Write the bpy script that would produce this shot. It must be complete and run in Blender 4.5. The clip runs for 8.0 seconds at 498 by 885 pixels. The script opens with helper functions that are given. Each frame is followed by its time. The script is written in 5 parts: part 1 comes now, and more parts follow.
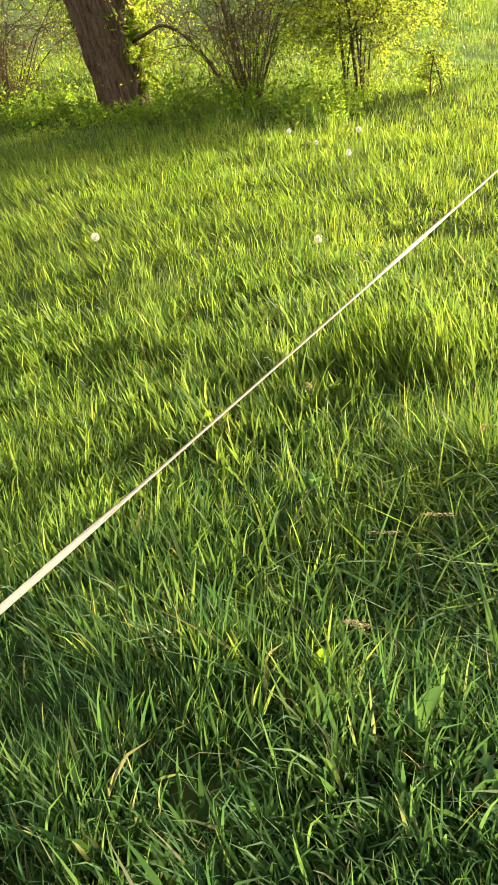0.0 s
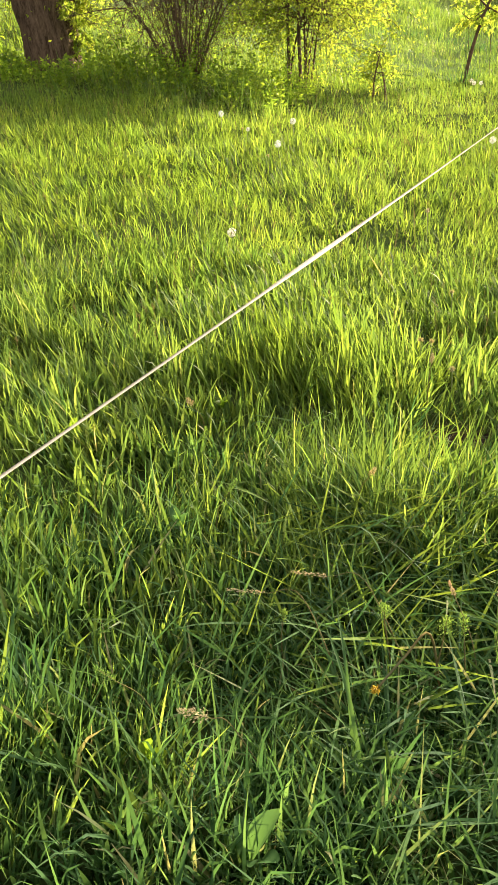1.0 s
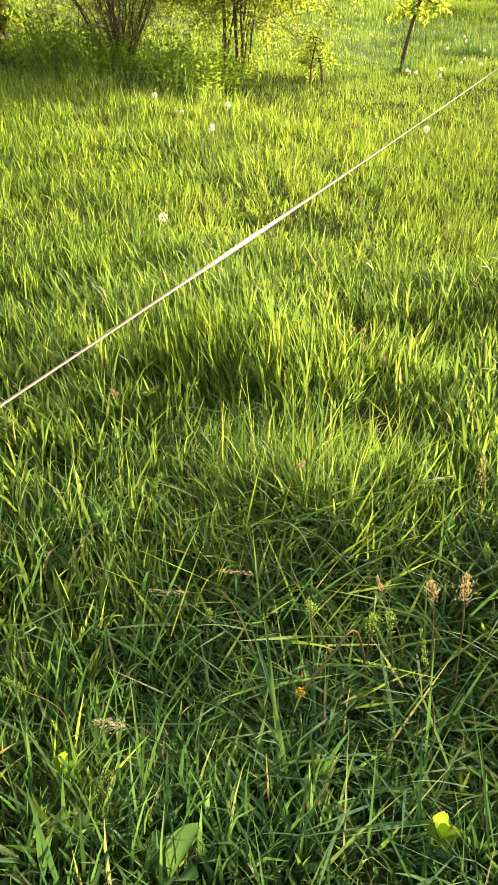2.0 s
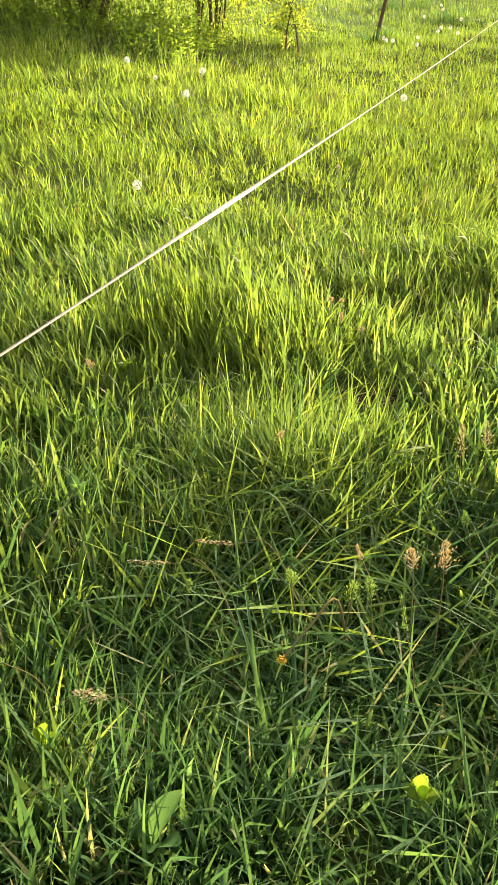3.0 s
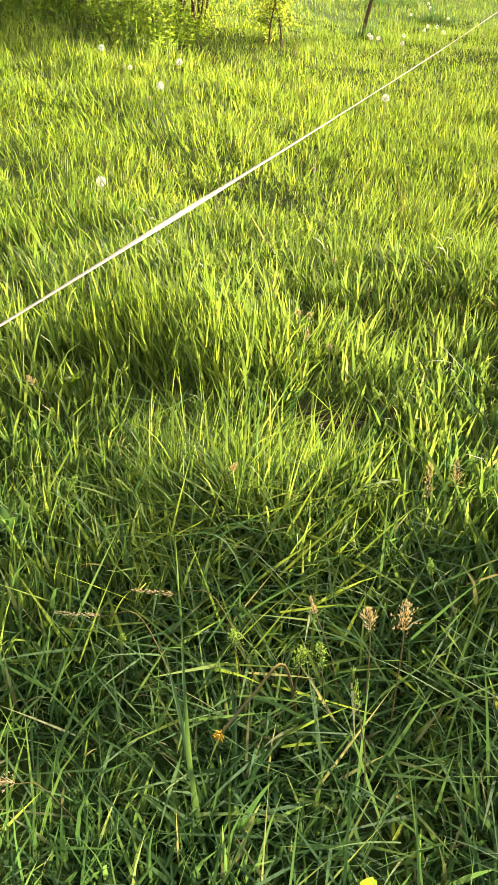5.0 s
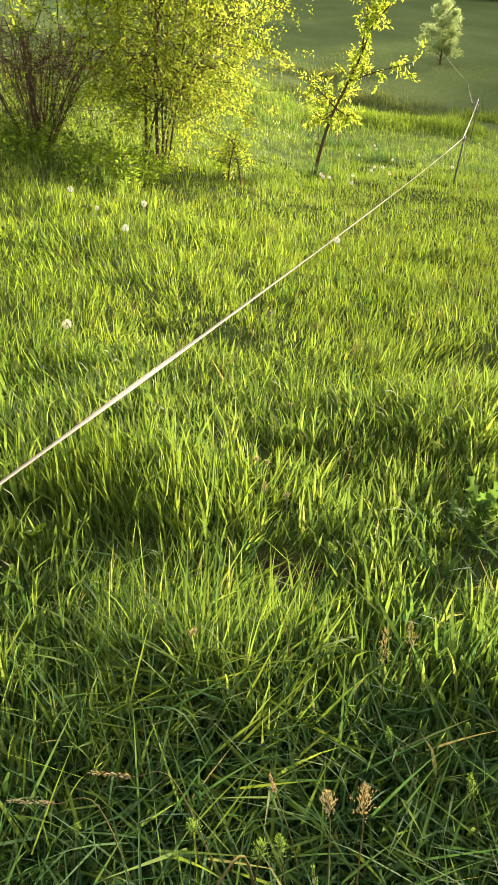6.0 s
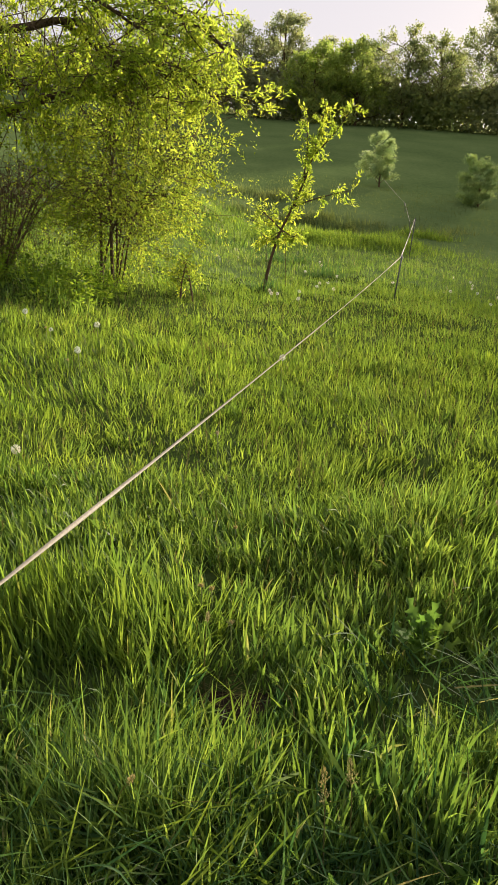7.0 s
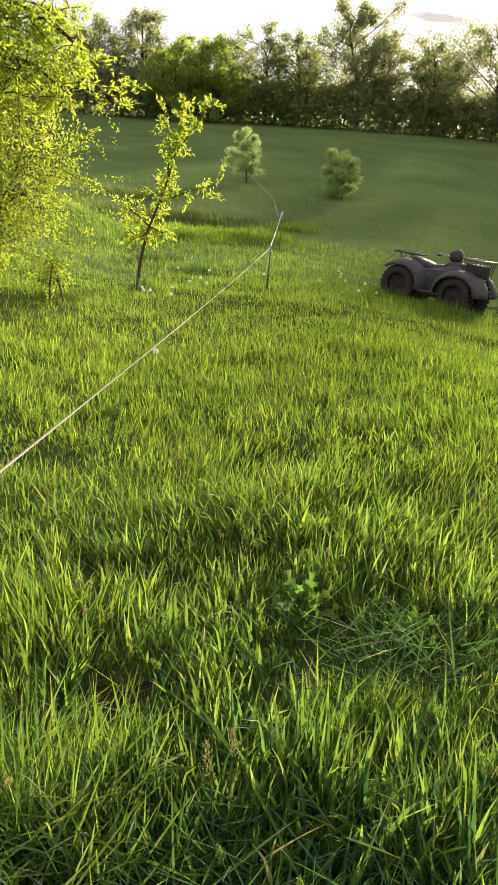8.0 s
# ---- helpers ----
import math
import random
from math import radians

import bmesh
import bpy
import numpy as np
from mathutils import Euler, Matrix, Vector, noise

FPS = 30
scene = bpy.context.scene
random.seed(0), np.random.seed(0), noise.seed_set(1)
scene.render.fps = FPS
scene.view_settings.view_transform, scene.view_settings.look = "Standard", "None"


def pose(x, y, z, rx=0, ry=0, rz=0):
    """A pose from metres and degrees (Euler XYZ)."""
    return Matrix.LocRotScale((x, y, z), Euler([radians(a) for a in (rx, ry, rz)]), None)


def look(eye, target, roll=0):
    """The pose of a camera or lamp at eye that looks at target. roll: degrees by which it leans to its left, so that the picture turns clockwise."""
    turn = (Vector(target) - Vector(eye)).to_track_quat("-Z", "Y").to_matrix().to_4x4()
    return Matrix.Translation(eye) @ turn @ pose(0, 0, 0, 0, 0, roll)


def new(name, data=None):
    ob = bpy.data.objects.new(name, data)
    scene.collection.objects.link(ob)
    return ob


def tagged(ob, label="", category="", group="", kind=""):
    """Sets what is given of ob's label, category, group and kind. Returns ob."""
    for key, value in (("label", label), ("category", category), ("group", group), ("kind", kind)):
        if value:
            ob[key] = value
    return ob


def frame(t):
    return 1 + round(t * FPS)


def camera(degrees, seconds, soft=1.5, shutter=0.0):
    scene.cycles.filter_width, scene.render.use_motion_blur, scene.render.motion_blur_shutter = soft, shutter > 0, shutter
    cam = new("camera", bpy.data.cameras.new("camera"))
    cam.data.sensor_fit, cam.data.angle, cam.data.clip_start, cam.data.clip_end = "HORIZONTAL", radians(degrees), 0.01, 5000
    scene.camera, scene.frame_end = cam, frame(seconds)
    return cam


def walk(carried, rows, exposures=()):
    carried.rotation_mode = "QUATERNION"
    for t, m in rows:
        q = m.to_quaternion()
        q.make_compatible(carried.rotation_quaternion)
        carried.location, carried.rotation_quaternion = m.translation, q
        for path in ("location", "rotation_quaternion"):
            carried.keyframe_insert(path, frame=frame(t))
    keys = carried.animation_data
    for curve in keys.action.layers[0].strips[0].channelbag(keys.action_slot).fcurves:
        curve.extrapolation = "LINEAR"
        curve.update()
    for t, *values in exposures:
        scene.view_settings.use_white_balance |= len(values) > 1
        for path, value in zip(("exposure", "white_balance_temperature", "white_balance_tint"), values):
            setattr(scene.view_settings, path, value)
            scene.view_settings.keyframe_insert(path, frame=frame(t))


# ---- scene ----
cam = camera(38.2, 8.0)
PATH = [
    (0, (-0.053, -0.818, 1.423), (-0.777, 0.784, 0.467), -14.9),
    (0.5, (-0.054, -0.596, 1.398), (-0.679, 1.027, 0.41), -10.4),
    (1, (0.0, -0.453, 1.341), (-0.522, 1.185, 0.319), -6.9),
    (1.5, (0.022, -0.4, 1.328), (-0.402, 1.253, 0.284), -5.2),
    (2, (0.029, -0.382, 1.315), (-0.338, 1.271, 0.251), -4.7),
    (3.5, (0.013, -0.371, 1.286), (-0.261, 1.237, 0.129), -3.2),
    (4, (0.033, -0.325, 1.269), (-0.233, 1.267, 0.087), -2.5),
    (4.2, (0.044, -0.3, 1.261), (-0.224, 1.286, 0.073), -2.1),
    (5.3, (0.06, -0.153, 1.308), (-0.159, 1.508, 0.215), -0.9),
    (5.5, (0.057, -0.148, 1.348), (-0.143, 1.544, 0.302), -0.5),
    (6, (0.067, -0.147, 1.439), (-0.083, 1.632, 0.538), 0.1),
    (6.5, (0.099, -0.158, 1.509), (0.003, 1.69, 0.748), 0.2),
    (7, (0.132, -0.171, 1.558), (0.086, 1.721, 0.912), 0.1),
    (7.5, (0.159, -0.169, 1.539), (0.229, 1.739, 0.944), -0.5),
    (8, (0.211, -0.19, 1.504), (0.466, 1.683, 0.851), -1.6),
]
EXPOSURES = [(0.0, 2.2, 6550, 21), (2.0, 2.24, 6620, 23), (5.5, 2.4, 6650, 25), (6.0, 1.98, 6550, 23), (6.5, 1.45, 6480, 22), (7.0, 1.22, 6400, 19), (7.5, 1.32, 6350, 19), (8.0, 1.55, 6350, 19)]
walk(cam, [(t, look(eye, target, roll)) for t, eye, target, roll in PATH], EXPOSURES)

# ---- sky and sun ----
SUN_AZIMUTH, SUN_HEIGHT = radians(33), radians(15)
world = bpy.data.worlds.new("world")
scene.world = world
world.use_nodes = True
wn = world.node_tree.nodes
sky = wn.new("ShaderNodeTexSky")
sky.sky_type, sky.sun_disc = "NISHITA", False
sky.sun_elevation, sky.sun_rotation = SUN_HEIGHT, SUN_AZIMUTH
sky.air_density, sky.dust_density, sky.ozone_density = 0.9, 1.0, 0.8
wn["Background"].inputs["Strength"].default_value = 0.14
veil = wn.new("ShaderNodeMixRGB")  # thin high cloud evens out the sky
veil.inputs["Fac"].default_value = 0.94
veil.inputs["Color2"].default_value = (2.32, 2.24, 2.16, 1)
world.node_tree.links.new(sky.outputs["Color"], veil.inputs["Color1"])
world.node_tree.links.new(veil.outputs["Color"], wn["Background"].inputs["Color"])

sun = new("sun", bpy.data.lights.new("sun", "SUN"))
sun.data.energy, sun.data.angle, sun.data.color = 5.0, radians(2.5), (1.0, 0.87, 0.64)
to_sun = Vector((math.sin(SUN_AZIMUTH) * math.cos(SUN_HEIGHT), math.cos(SUN_AZIMUTH) * math.cos(SUN_HEIGHT), math.sin(SUN_HEIGHT)))
sun.matrix_world = look(to_sun * 50, (0, 0, 0))

rng = np.random.default_rng(7)


# ---- materials ----
def material(name, rough=0.6, metal=0.0):
    m = bpy.data.materials.new(name)
    m.use_nodes = True
    p = m.node_tree.nodes["Principled BSDF"]
    p.inputs["Roughness"].default_value, p.inputs["Metallic"].default_value = rough, metal
    return m, m.node_tree.nodes, m.node_tree.links, p


def ramp(nodes, stops):
    r = nodes.new("ShaderNodeValToRGB")
    e = r.color_ramp.elements
    while len(e) < len(stops):
        e.new(0.5)
    for el, (at, col) in zip(e, stops):
        el.position, el.color = at, (*col, 1)
    return r


def surface(name, stops, scale, rough=0.7, metal=0.0, bump=0.3, detail=6.0, fine=8.0, stretch=(1, 1, 1)):
    """A surface coloured by noise at two scales, with relief."""
    m, n, l, p = material(name, rough, metal)
    co, mp = n.new("ShaderNodeTexCoord"), n.new("ShaderNodeMapping")
    mp.inputs["Scale"].default_value = stretch
    l.new(co.outputs["Object"], mp.inputs["Vector"])
    a, b = n.new("ShaderNodeTexNoise"), n.new("ShaderNodeTexNoise")
    a.inputs["Scale"].default_value, b.inputs["Scale"].default_value = scale, scale * fine
    a.inputs["Detail"].default_value = b.inputs["Detail"].default_value = detail
    mix = n.new("ShaderNodeMath")
    mix.operation = "MULTIPLY_ADD"
    mix.inputs[1].default_value = 0.45
    l.new(b.outputs["Fac"], mix.inputs[0])
    half = n.new("ShaderNodeMath")
    half.operation = "MULTIPLY"
    half.inputs[1].default_value = 0.55
    for tex in (a, b):
        l.new(mp.outputs["Vector"], tex.inputs["Vector"])
    l.new(a.outputs["Fac"], half.inputs[0])
    l.new(half.outputs[0], mix.inputs[2])
    r = ramp(n, stops)
    l.new(mix.outputs[0], r.inputs["Fac"])
    l.new(r.outputs["Color"], p.inputs["Base Color"])
    if bump:
        bp = n.new("ShaderNodeBump")
        bp.inputs["Strength"].default_value, bp.inputs["Distance"].default_value = bump, 0.02
        l.new(mix.outputs[0], bp.inputs["Height"])
        l.new(bp.outputs["Normal"], p.inputs["Normal"])
    return m


def leafy(name, stops, through_tint, through_share=0.5, rough=0.45, patch=0.6, patch_tint=(0.75, 0.85, 0.5), gloss=0.2):
    """Thin leaves or blades: gloss on top, light through them, each one of its own shade, patches over metres."""
    m, n, l, p = material(name, rough)
    p.inputs["Specular IOR Level"].default_value = gloss
    geo = n.new("ShaderNodeNewGeometry")
    r = ramp(n, stops)
    l.new(geo.outputs["Random Per Island"], r.inputs["Fac"])
    noi = n.new("ShaderNodeTexNoise")
    noi.inputs["Scale"].default_value, noi.inputs["Detail"].default_value = patch, 3
    l.new(geo.outputs["Position"], noi.inputs["Vector"])
    pr = ramp(n, [(0.35, (1, 1, 1)), (0.65, patch_tint)])
    l.new(noi.outputs["Fac"], pr.inputs["Fac"])
    fine = n.new("ShaderNodeTexNoise")
    fine.inputs["Scale"].default_value, fine.inputs["Detail"].default_value = patch * 9, 2
    l.new(geo.outputs["Position"], fine.inputs["Vector"])
    fr = ramp(n, [(0.32, (0.72, 0.84, 0.9)), (0.68, (1.12, 1.06, 0.9))])
    l.new(fine.outputs["Fac"], fr.inputs["Fac"])
    both = n.new("ShaderNodeMixRGB")
    both.blend_type = "MULTIPLY"
    both.inputs["Fac"].default_value = 1
    l.new(pr.outputs["Color"], both.inputs["Color1"])
    l.new(fr.outputs["Color"], both.inputs["Color2"])
    mul = n.new("ShaderNodeMixRGB")
    mul.blend_type = "MULTIPLY"
    mul.inputs["Fac"].default_value = 1
    l.new(r.outputs["Color"], mul.inputs["Color1"])
    l.new(both.outputs["Color"], mul.inputs["Color2"])
    l.new(mul.outputs["Color"], p.inputs["Base Color"])
    tr = n.new("ShaderNodeBsdfTranslucent")
    tint = n.new("ShaderNodeMixRGB")
    tint.blend_type = "MULTIPLY"
    tint.inputs["Fac"].default_value = 1
    tint.inputs["Color2"].default_value = (*through_tint, 1)
    l.new(mul.outputs["Color"], tint.inputs["Color1"])
    l.new(tint.outputs["Color"], tr.inputs["Color"])
    mx = n.new("ShaderNodeMixShader")
    mx.inputs["Fac"].default_value = through_share
    l.new(p.outputs["BSDF"], mx.inputs[1])
    l.new(tr.outputs["BSDF"], mx.inputs[2])
    l.new(mx.outputs["Shader"], n["Material Output"].inputs["Surface"])
    return m


GRASS = leafy("grass", [(0.0, (0.062, 0.106, 0.023)), (0.4, (0.097, 0.16, 0.033)), (0.8, (0.135, 0.212, 0.043)), (0.992, (0.16, 0.238, 0.051)), (1.0, (0.22, 0.22, 0.104))], (2.45, 2.15, 1.1), 0.56, rough=0.6, gloss=0.08, patch_tint=(0.84, 0.9, 0.7))
# meadow grass close by: shade put into a darker, bluer green
DIM_GRASS = leafy("dimmed_grass", [(0.0, (0.029, 0.076, 0.029)), (0.5, (0.05, 0.118, 0.042)), (0.9, (0.087, 0.168, 0.058)), (1.0, (0.194, 0.19, 0.112))], (2.4, 2.15, 1.2), 0.46, rough=0.66, patch_tint=(0.9, 0.9, 0.8), gloss=0.14)
LUSH = leafy("lush_grass", [(0.0, (0.054, 0.104, 0.028)), (0.4, (0.089, 0.16, 0.041)), (0.8, (0.132, 0.215, 0.054)), (0.985, (0.161, 0.24, 0.063)), (1.0, (0.233, 0.23, 0.135))], (2.55, 2.15, 1.1), 0.52, rough=0.48, patch=0.9, patch_tint=(0.82, 0.9, 0.75), gloss=0.18)
# haze over the hill is painted in: greyer, lighter green than the meadow
HAZY_GRASS = leafy("hazy_hill_grass", [(0.0, (0.085, 0.115, 0.044)), (0.6, (0.115, 0.152, 0.056)), (1.0, (0.142, 0.182, 0.07))], (2.2, 2.0, 1.3), 0.38, rough=0.9, patch=0.12, patch_tint=(0.9, 0.93, 0.85))
LEAF = leafy("willow_leaf", [(0.0, (0.115, 0.16, 0.034)), (0.6, (0.165, 0.208, 0.044)), (1.0, (0.215, 0.25, 0.056))], (3.3, 3.05, 1.4), 0.67)
WEED = leafy("weed_leaf", [(0.0, (0.08, 0.135, 0.022)), (0.7, (0.12, 0.185, 0.028)), (1.0, (0.165, 0.23, 0.036))], (3.0, 2.8, 1.2), 0.6)
THISTLE = leafy("thistle_leaf", [(0.0, (0.1, 0.165, 0.05)), (1.0, (0.15, 0.225, 0.07))], (2.1, 2.1, 1.2), 0.48, rough=0.75, gloss=0.1)
# distance haze over the wood is put into paler, greyer leaf colours
HAZY_LEAF = leafy("hazy_wood_leaf", [(0.0, (0.13, 0.145, 0.075)), (0.6, (0.17, 0.185, 0.1)), (1.0, (0.21, 0.225, 0.125))], (2.45, 2.38, 2.1), 0.64, patch=0.1)
PALE_LEAF = leafy("pale_leaf", [(0.0, (0.14, 0.17, 0.06)), (1.0, (0.22, 0.25, 0.1))], (2.9, 2.9, 2.0), 0.66, patch=0.2)
SHOOT_LEAF = leafy("young_pale_leaf", [(0.0, (0.2, 0.25, 0.12)), (1.0, (0.28, 0.33, 0.17))], (2.1, 2.15, 1.7), 0.55, patch=0.4)
STRAW = leafy("straw", [(0.0, (0.13, 0.115, 0.05)), (1.0, (0.2, 0.17, 0.08))], (1.2, 1.1, 0.9), 0.3, rough=0.85, gloss=0.05)
SEED = leafy("grass_seed", [(0.0, (0.36, 0.28, 0.17)), (1.0, (0.56, 0.46, 0.3))], (1.2, 1.1, 0.9), 0.35)
BARK = surface("willow_bark", [(0.36, (0.03, 0.02, 0.012)), (0.48, (0.09, 0.062, 0.036)), (0.6, (0.138, 0.099, 0.06)), (0.75, (0.25, 0.195, 0.125))], 6, 0.95, bump=1.0, fine=5, stretch=(5, 5, 0.9))
BARK.node_tree.nodes["Principled BSDF"].inputs["Specular IOR Level"].default_value = 0.1
TWIG = surface("twig_bark", [(0.3, (0.055, 0.036, 0.019)), (0.7, (0.15, 0.103, 0.055))], 20, 0.9, bump=0.3)
TWIG.node_tree.nodes["Principled BSDF"].inputs["Specular IOR Level"].default_value = 0.12
SOIL = surface("ground_soil", [(0.3, (0.025, 0.04, 0.011)), (0.5, (0.042, 0.066, 0.018)), (0.75, (0.065, 0.09, 0.028))], 0.7, 1.0, bump=0.6, fine=40)
SOIL.node_tree.nodes["Principled BSDF"].inputs["Specular IOR Level"].default_value = 0.0
TURF = surface("hill_turf", [(0.3, (0.068, 0.108, 0.036)), (0.5, (0.098, 0.145, 0.05)), (0.72, (0.13, 0.178, 0.066))], 0.22, 1.0, bump=0.8, fine=24)
TURF.node_tree.nodes["Principled BSDF"].inputs["Specular IOR Level"].default_value = 0.0
EARTH = surface("bare_earth", [(0.3, (0.024, 0.018, 0.012)), (0.7, (0.065, 0.05, 0.034))], 25, 1.0, bump=0.8)
EARTH.node_tree.nodes["Principled BSDF"].inputs["Specular IOR Level"].default_value = 0.0


# ---- mesh building ----
class Geo:
    """Collects quads for one mesh."""

    def __init__(self):
        self.v, self.f, self.n = [], [], 0

    def add(self, v, f):
        self.v.append(np.asarray(v, float).reshape(-1, 3))
        self.f.append(np.asarray(f, np.int64).reshape(-1, 4) + self.n)
        self.n += len(self.v[-1])

    def mesh(self, name, mat, smooth=True):
        v, f = np.concatenate(self.v), np.concatenate(self.f)
        me = bpy.data.meshes.new(name)
        me.vertices.add(len(v))
        me.vertices.foreach_set("co", v.ravel())
        me.loops.add(f.size)
        me.loops.foreach_set("vertex_index", f.ravel().astype(np.int32))
        me.polygons.add(len(f))
        me.polygons.foreach_set("loop_start", np.arange(0, f.size, 4, dtype=np.int32))
        me.polygons.foreach_set("use_smooth", np.full(len(f), smooth))
        me.update(calc_edges=True)
        me.materials.append(mat)
        return me


def part(name, me, parent, label=""):
    ob = new(name, me)
    ob.parent = parent
    return tagged(ob, label)


def empty(name, place=(0, 0, 0)):
    ob = new(name)
    ob.location = place
    return ob


def tube(geo, pts, radii, sides=6, uneven=0.0, ridge=0.0, closed=True):
    """A tapered tube along points, closed at its ends by narrow rings."""
    pts = np.asarray(pts, float)
    radii = np.broadcast_to(np.asarray(radii, float), (len(pts),))
    tang = np.gradient(pts, axis=0)
    tang /= np.linalg.norm(tang, axis=1)[:, None] + 1e-9
    ref = np.array([0, 0, 1.0]) if abs(tang[:, 2]).mean() < 0.8 else np.array([1.0, 0, 0])
    a = np.cross(tang, ref)
    a /= np.linalg.norm(a, axis=1)[:, None] + 1e-9
    b = np.cross(tang, a)
    ang = np.arange(sides) * 2 * np.pi / sides
    r = radii[:, None] * (1 + uneven * (rng.random((len(pts), sides)) - 0.5))
    if ridge:
        r = r * (1 + ridge * (np.abs(np.sin(5.5 * ang + 1.2 * np.sin(2 * ang)))[None] - 0.5 + 0.6 * np.sin(13 * ang[None] + 0.35 * np.arange(len(pts))[:, None])))
    ring = pts[:, None] + r[..., None] * (np.cos(ang)[None, :, None] * a[:, None] + np.sin(ang)[None, :, None] * b[:, None])
    caps = [pts[:1, None] + 0 * ring[:1], ring, pts[-1:, None] + 0 * ring[:1]]
    ring = np.concatenate(caps) if closed else ring
    n = len(ring)
    i, j = np.meshgrid(np.arange(n - 1), np.arange(sides), indexing="ij")
    k = (j + 1) % sides
    geo.add(ring, np.stack([i * sides + j, i * sides + k, (i + 1) * sides + k, (i + 1) * sides + j], -1))


def curve(pts, n=12):
    """Points along a smooth line through the given ones."""
    p = np.asarray(pts, float)
    q = np.vstack([2 * p[0] - p[1], p, 2 * p[-1] - p[-2]])
    out = []
    for k in range(len(p) - 1):
        a, b, c, d = q[k : k + 4]
        for s in np.linspace(0, 1, n, endpoint=False):
            out.append(0.5 * (2 * b + (c - a) * s + (2 * a - 5 * b + 4 * c - d) * s**2 + (3 * b - a - 3 * c + d) * s**3))
    return np.array(out + [p[-1]])


def blades(geo, base, length, width, tilt, bend, heading, segs=3, twist=None, tip=0.08):
    """Grass blades: bent strips that narrow to a point."""
    n = len(base)
    twist = rng.uniform(-0.9, 0.9, n) if twist is None else twist
    out = np.stack([np.cos(heading), np.sin(heading), 0 * heading], 1)
    side = np.stack([-np.sin(heading), np.cos(heading), 0 * heading], 1)
    rows, pos = [], base.copy()
    for k in range(segs + 1):
        s = k / segs
        ang = tilt + bend * s * s
        nrm = out * np.cos(ang)[:, None] - np.array([0, 0, 1]) * np.sin(ang)[:, None]
        w = side * np.cos(twist)[:, None] + nrm * np.sin(twist)[:, None]
        prof = max(tip, 1.15 * (1 - s**1.5)) if s > 0 else 0.75
        half = w * (width * 0.5 * prof)[:, None]
        rows += [pos - half, pos + half]
        step = (length / segs)[:, None]
        pos = pos + step * (out * np.sin(ang)[:, None] + np.array([0, 0, 1]) * np.cos(ang)[:, None])
    v = np.stack(rows, 1)
    per = 2 * (segs + 1)
    quad = np.array([[2 * k, 2 * k + 1, 2 * k + 3, 2 * k + 2] for k in range(segs)])
    geo.add(v, (np.arange(n) * per)[:, None, None] + quad[None])


def leaves(geo, place, direction, length, width, fold=0.25, flat=False):
    """Leaves: two quads each, folded along the rib, pointing in the given direction; far ones are a single quad."""
    n = len(place)
    d = direction / (np.linalg.norm(direction, axis=1)[:, None] + 1e-9)
    r = rng.normal(size=(n, 3))
    s = np.cross(d, r)
    s /= np.linalg.norm(s, axis=1)[:, None] + 1e-9
    u = np.cross(s, d)
    L, W = np.asarray(length)[:, None] * np.ones((n, 1)), np.asarray(width)[:, None] * np.ones((n, 1))
    a, tipp = place, place + d * L - u * L * 0.12
    m = place + d * L * 0.45 + u * W * fold
    left, right = place + d * L * 0.45 + s * W * 0.5, place + d * L * 0.45 - s * W * 0.5
    if flat:
        geo.add(np.stack([a, left, tipp, right], 1), (np.arange(n) * 4)[:, None, None] + np.array([[0, 3, 2, 1]])[None])
        return
    v = np.stack([a, left, tipp, m, right], 1)
    geo.add(v, (np.arange(n) * 5)[:, None, None] + np.array([[0, 3, 2, 1], [0, 4, 2, 3]])[None])


# ---- the lie of the land ----
def soft(x, k=1.0):
    return np.logaddexp(0, np.asarray(x, float) / k) * k


def ease(a, b, x):
    s = np.clip((np.asarray(x, float) - a) / (b - a), 0, 1)
    return s * s * (3 - 2 * s)


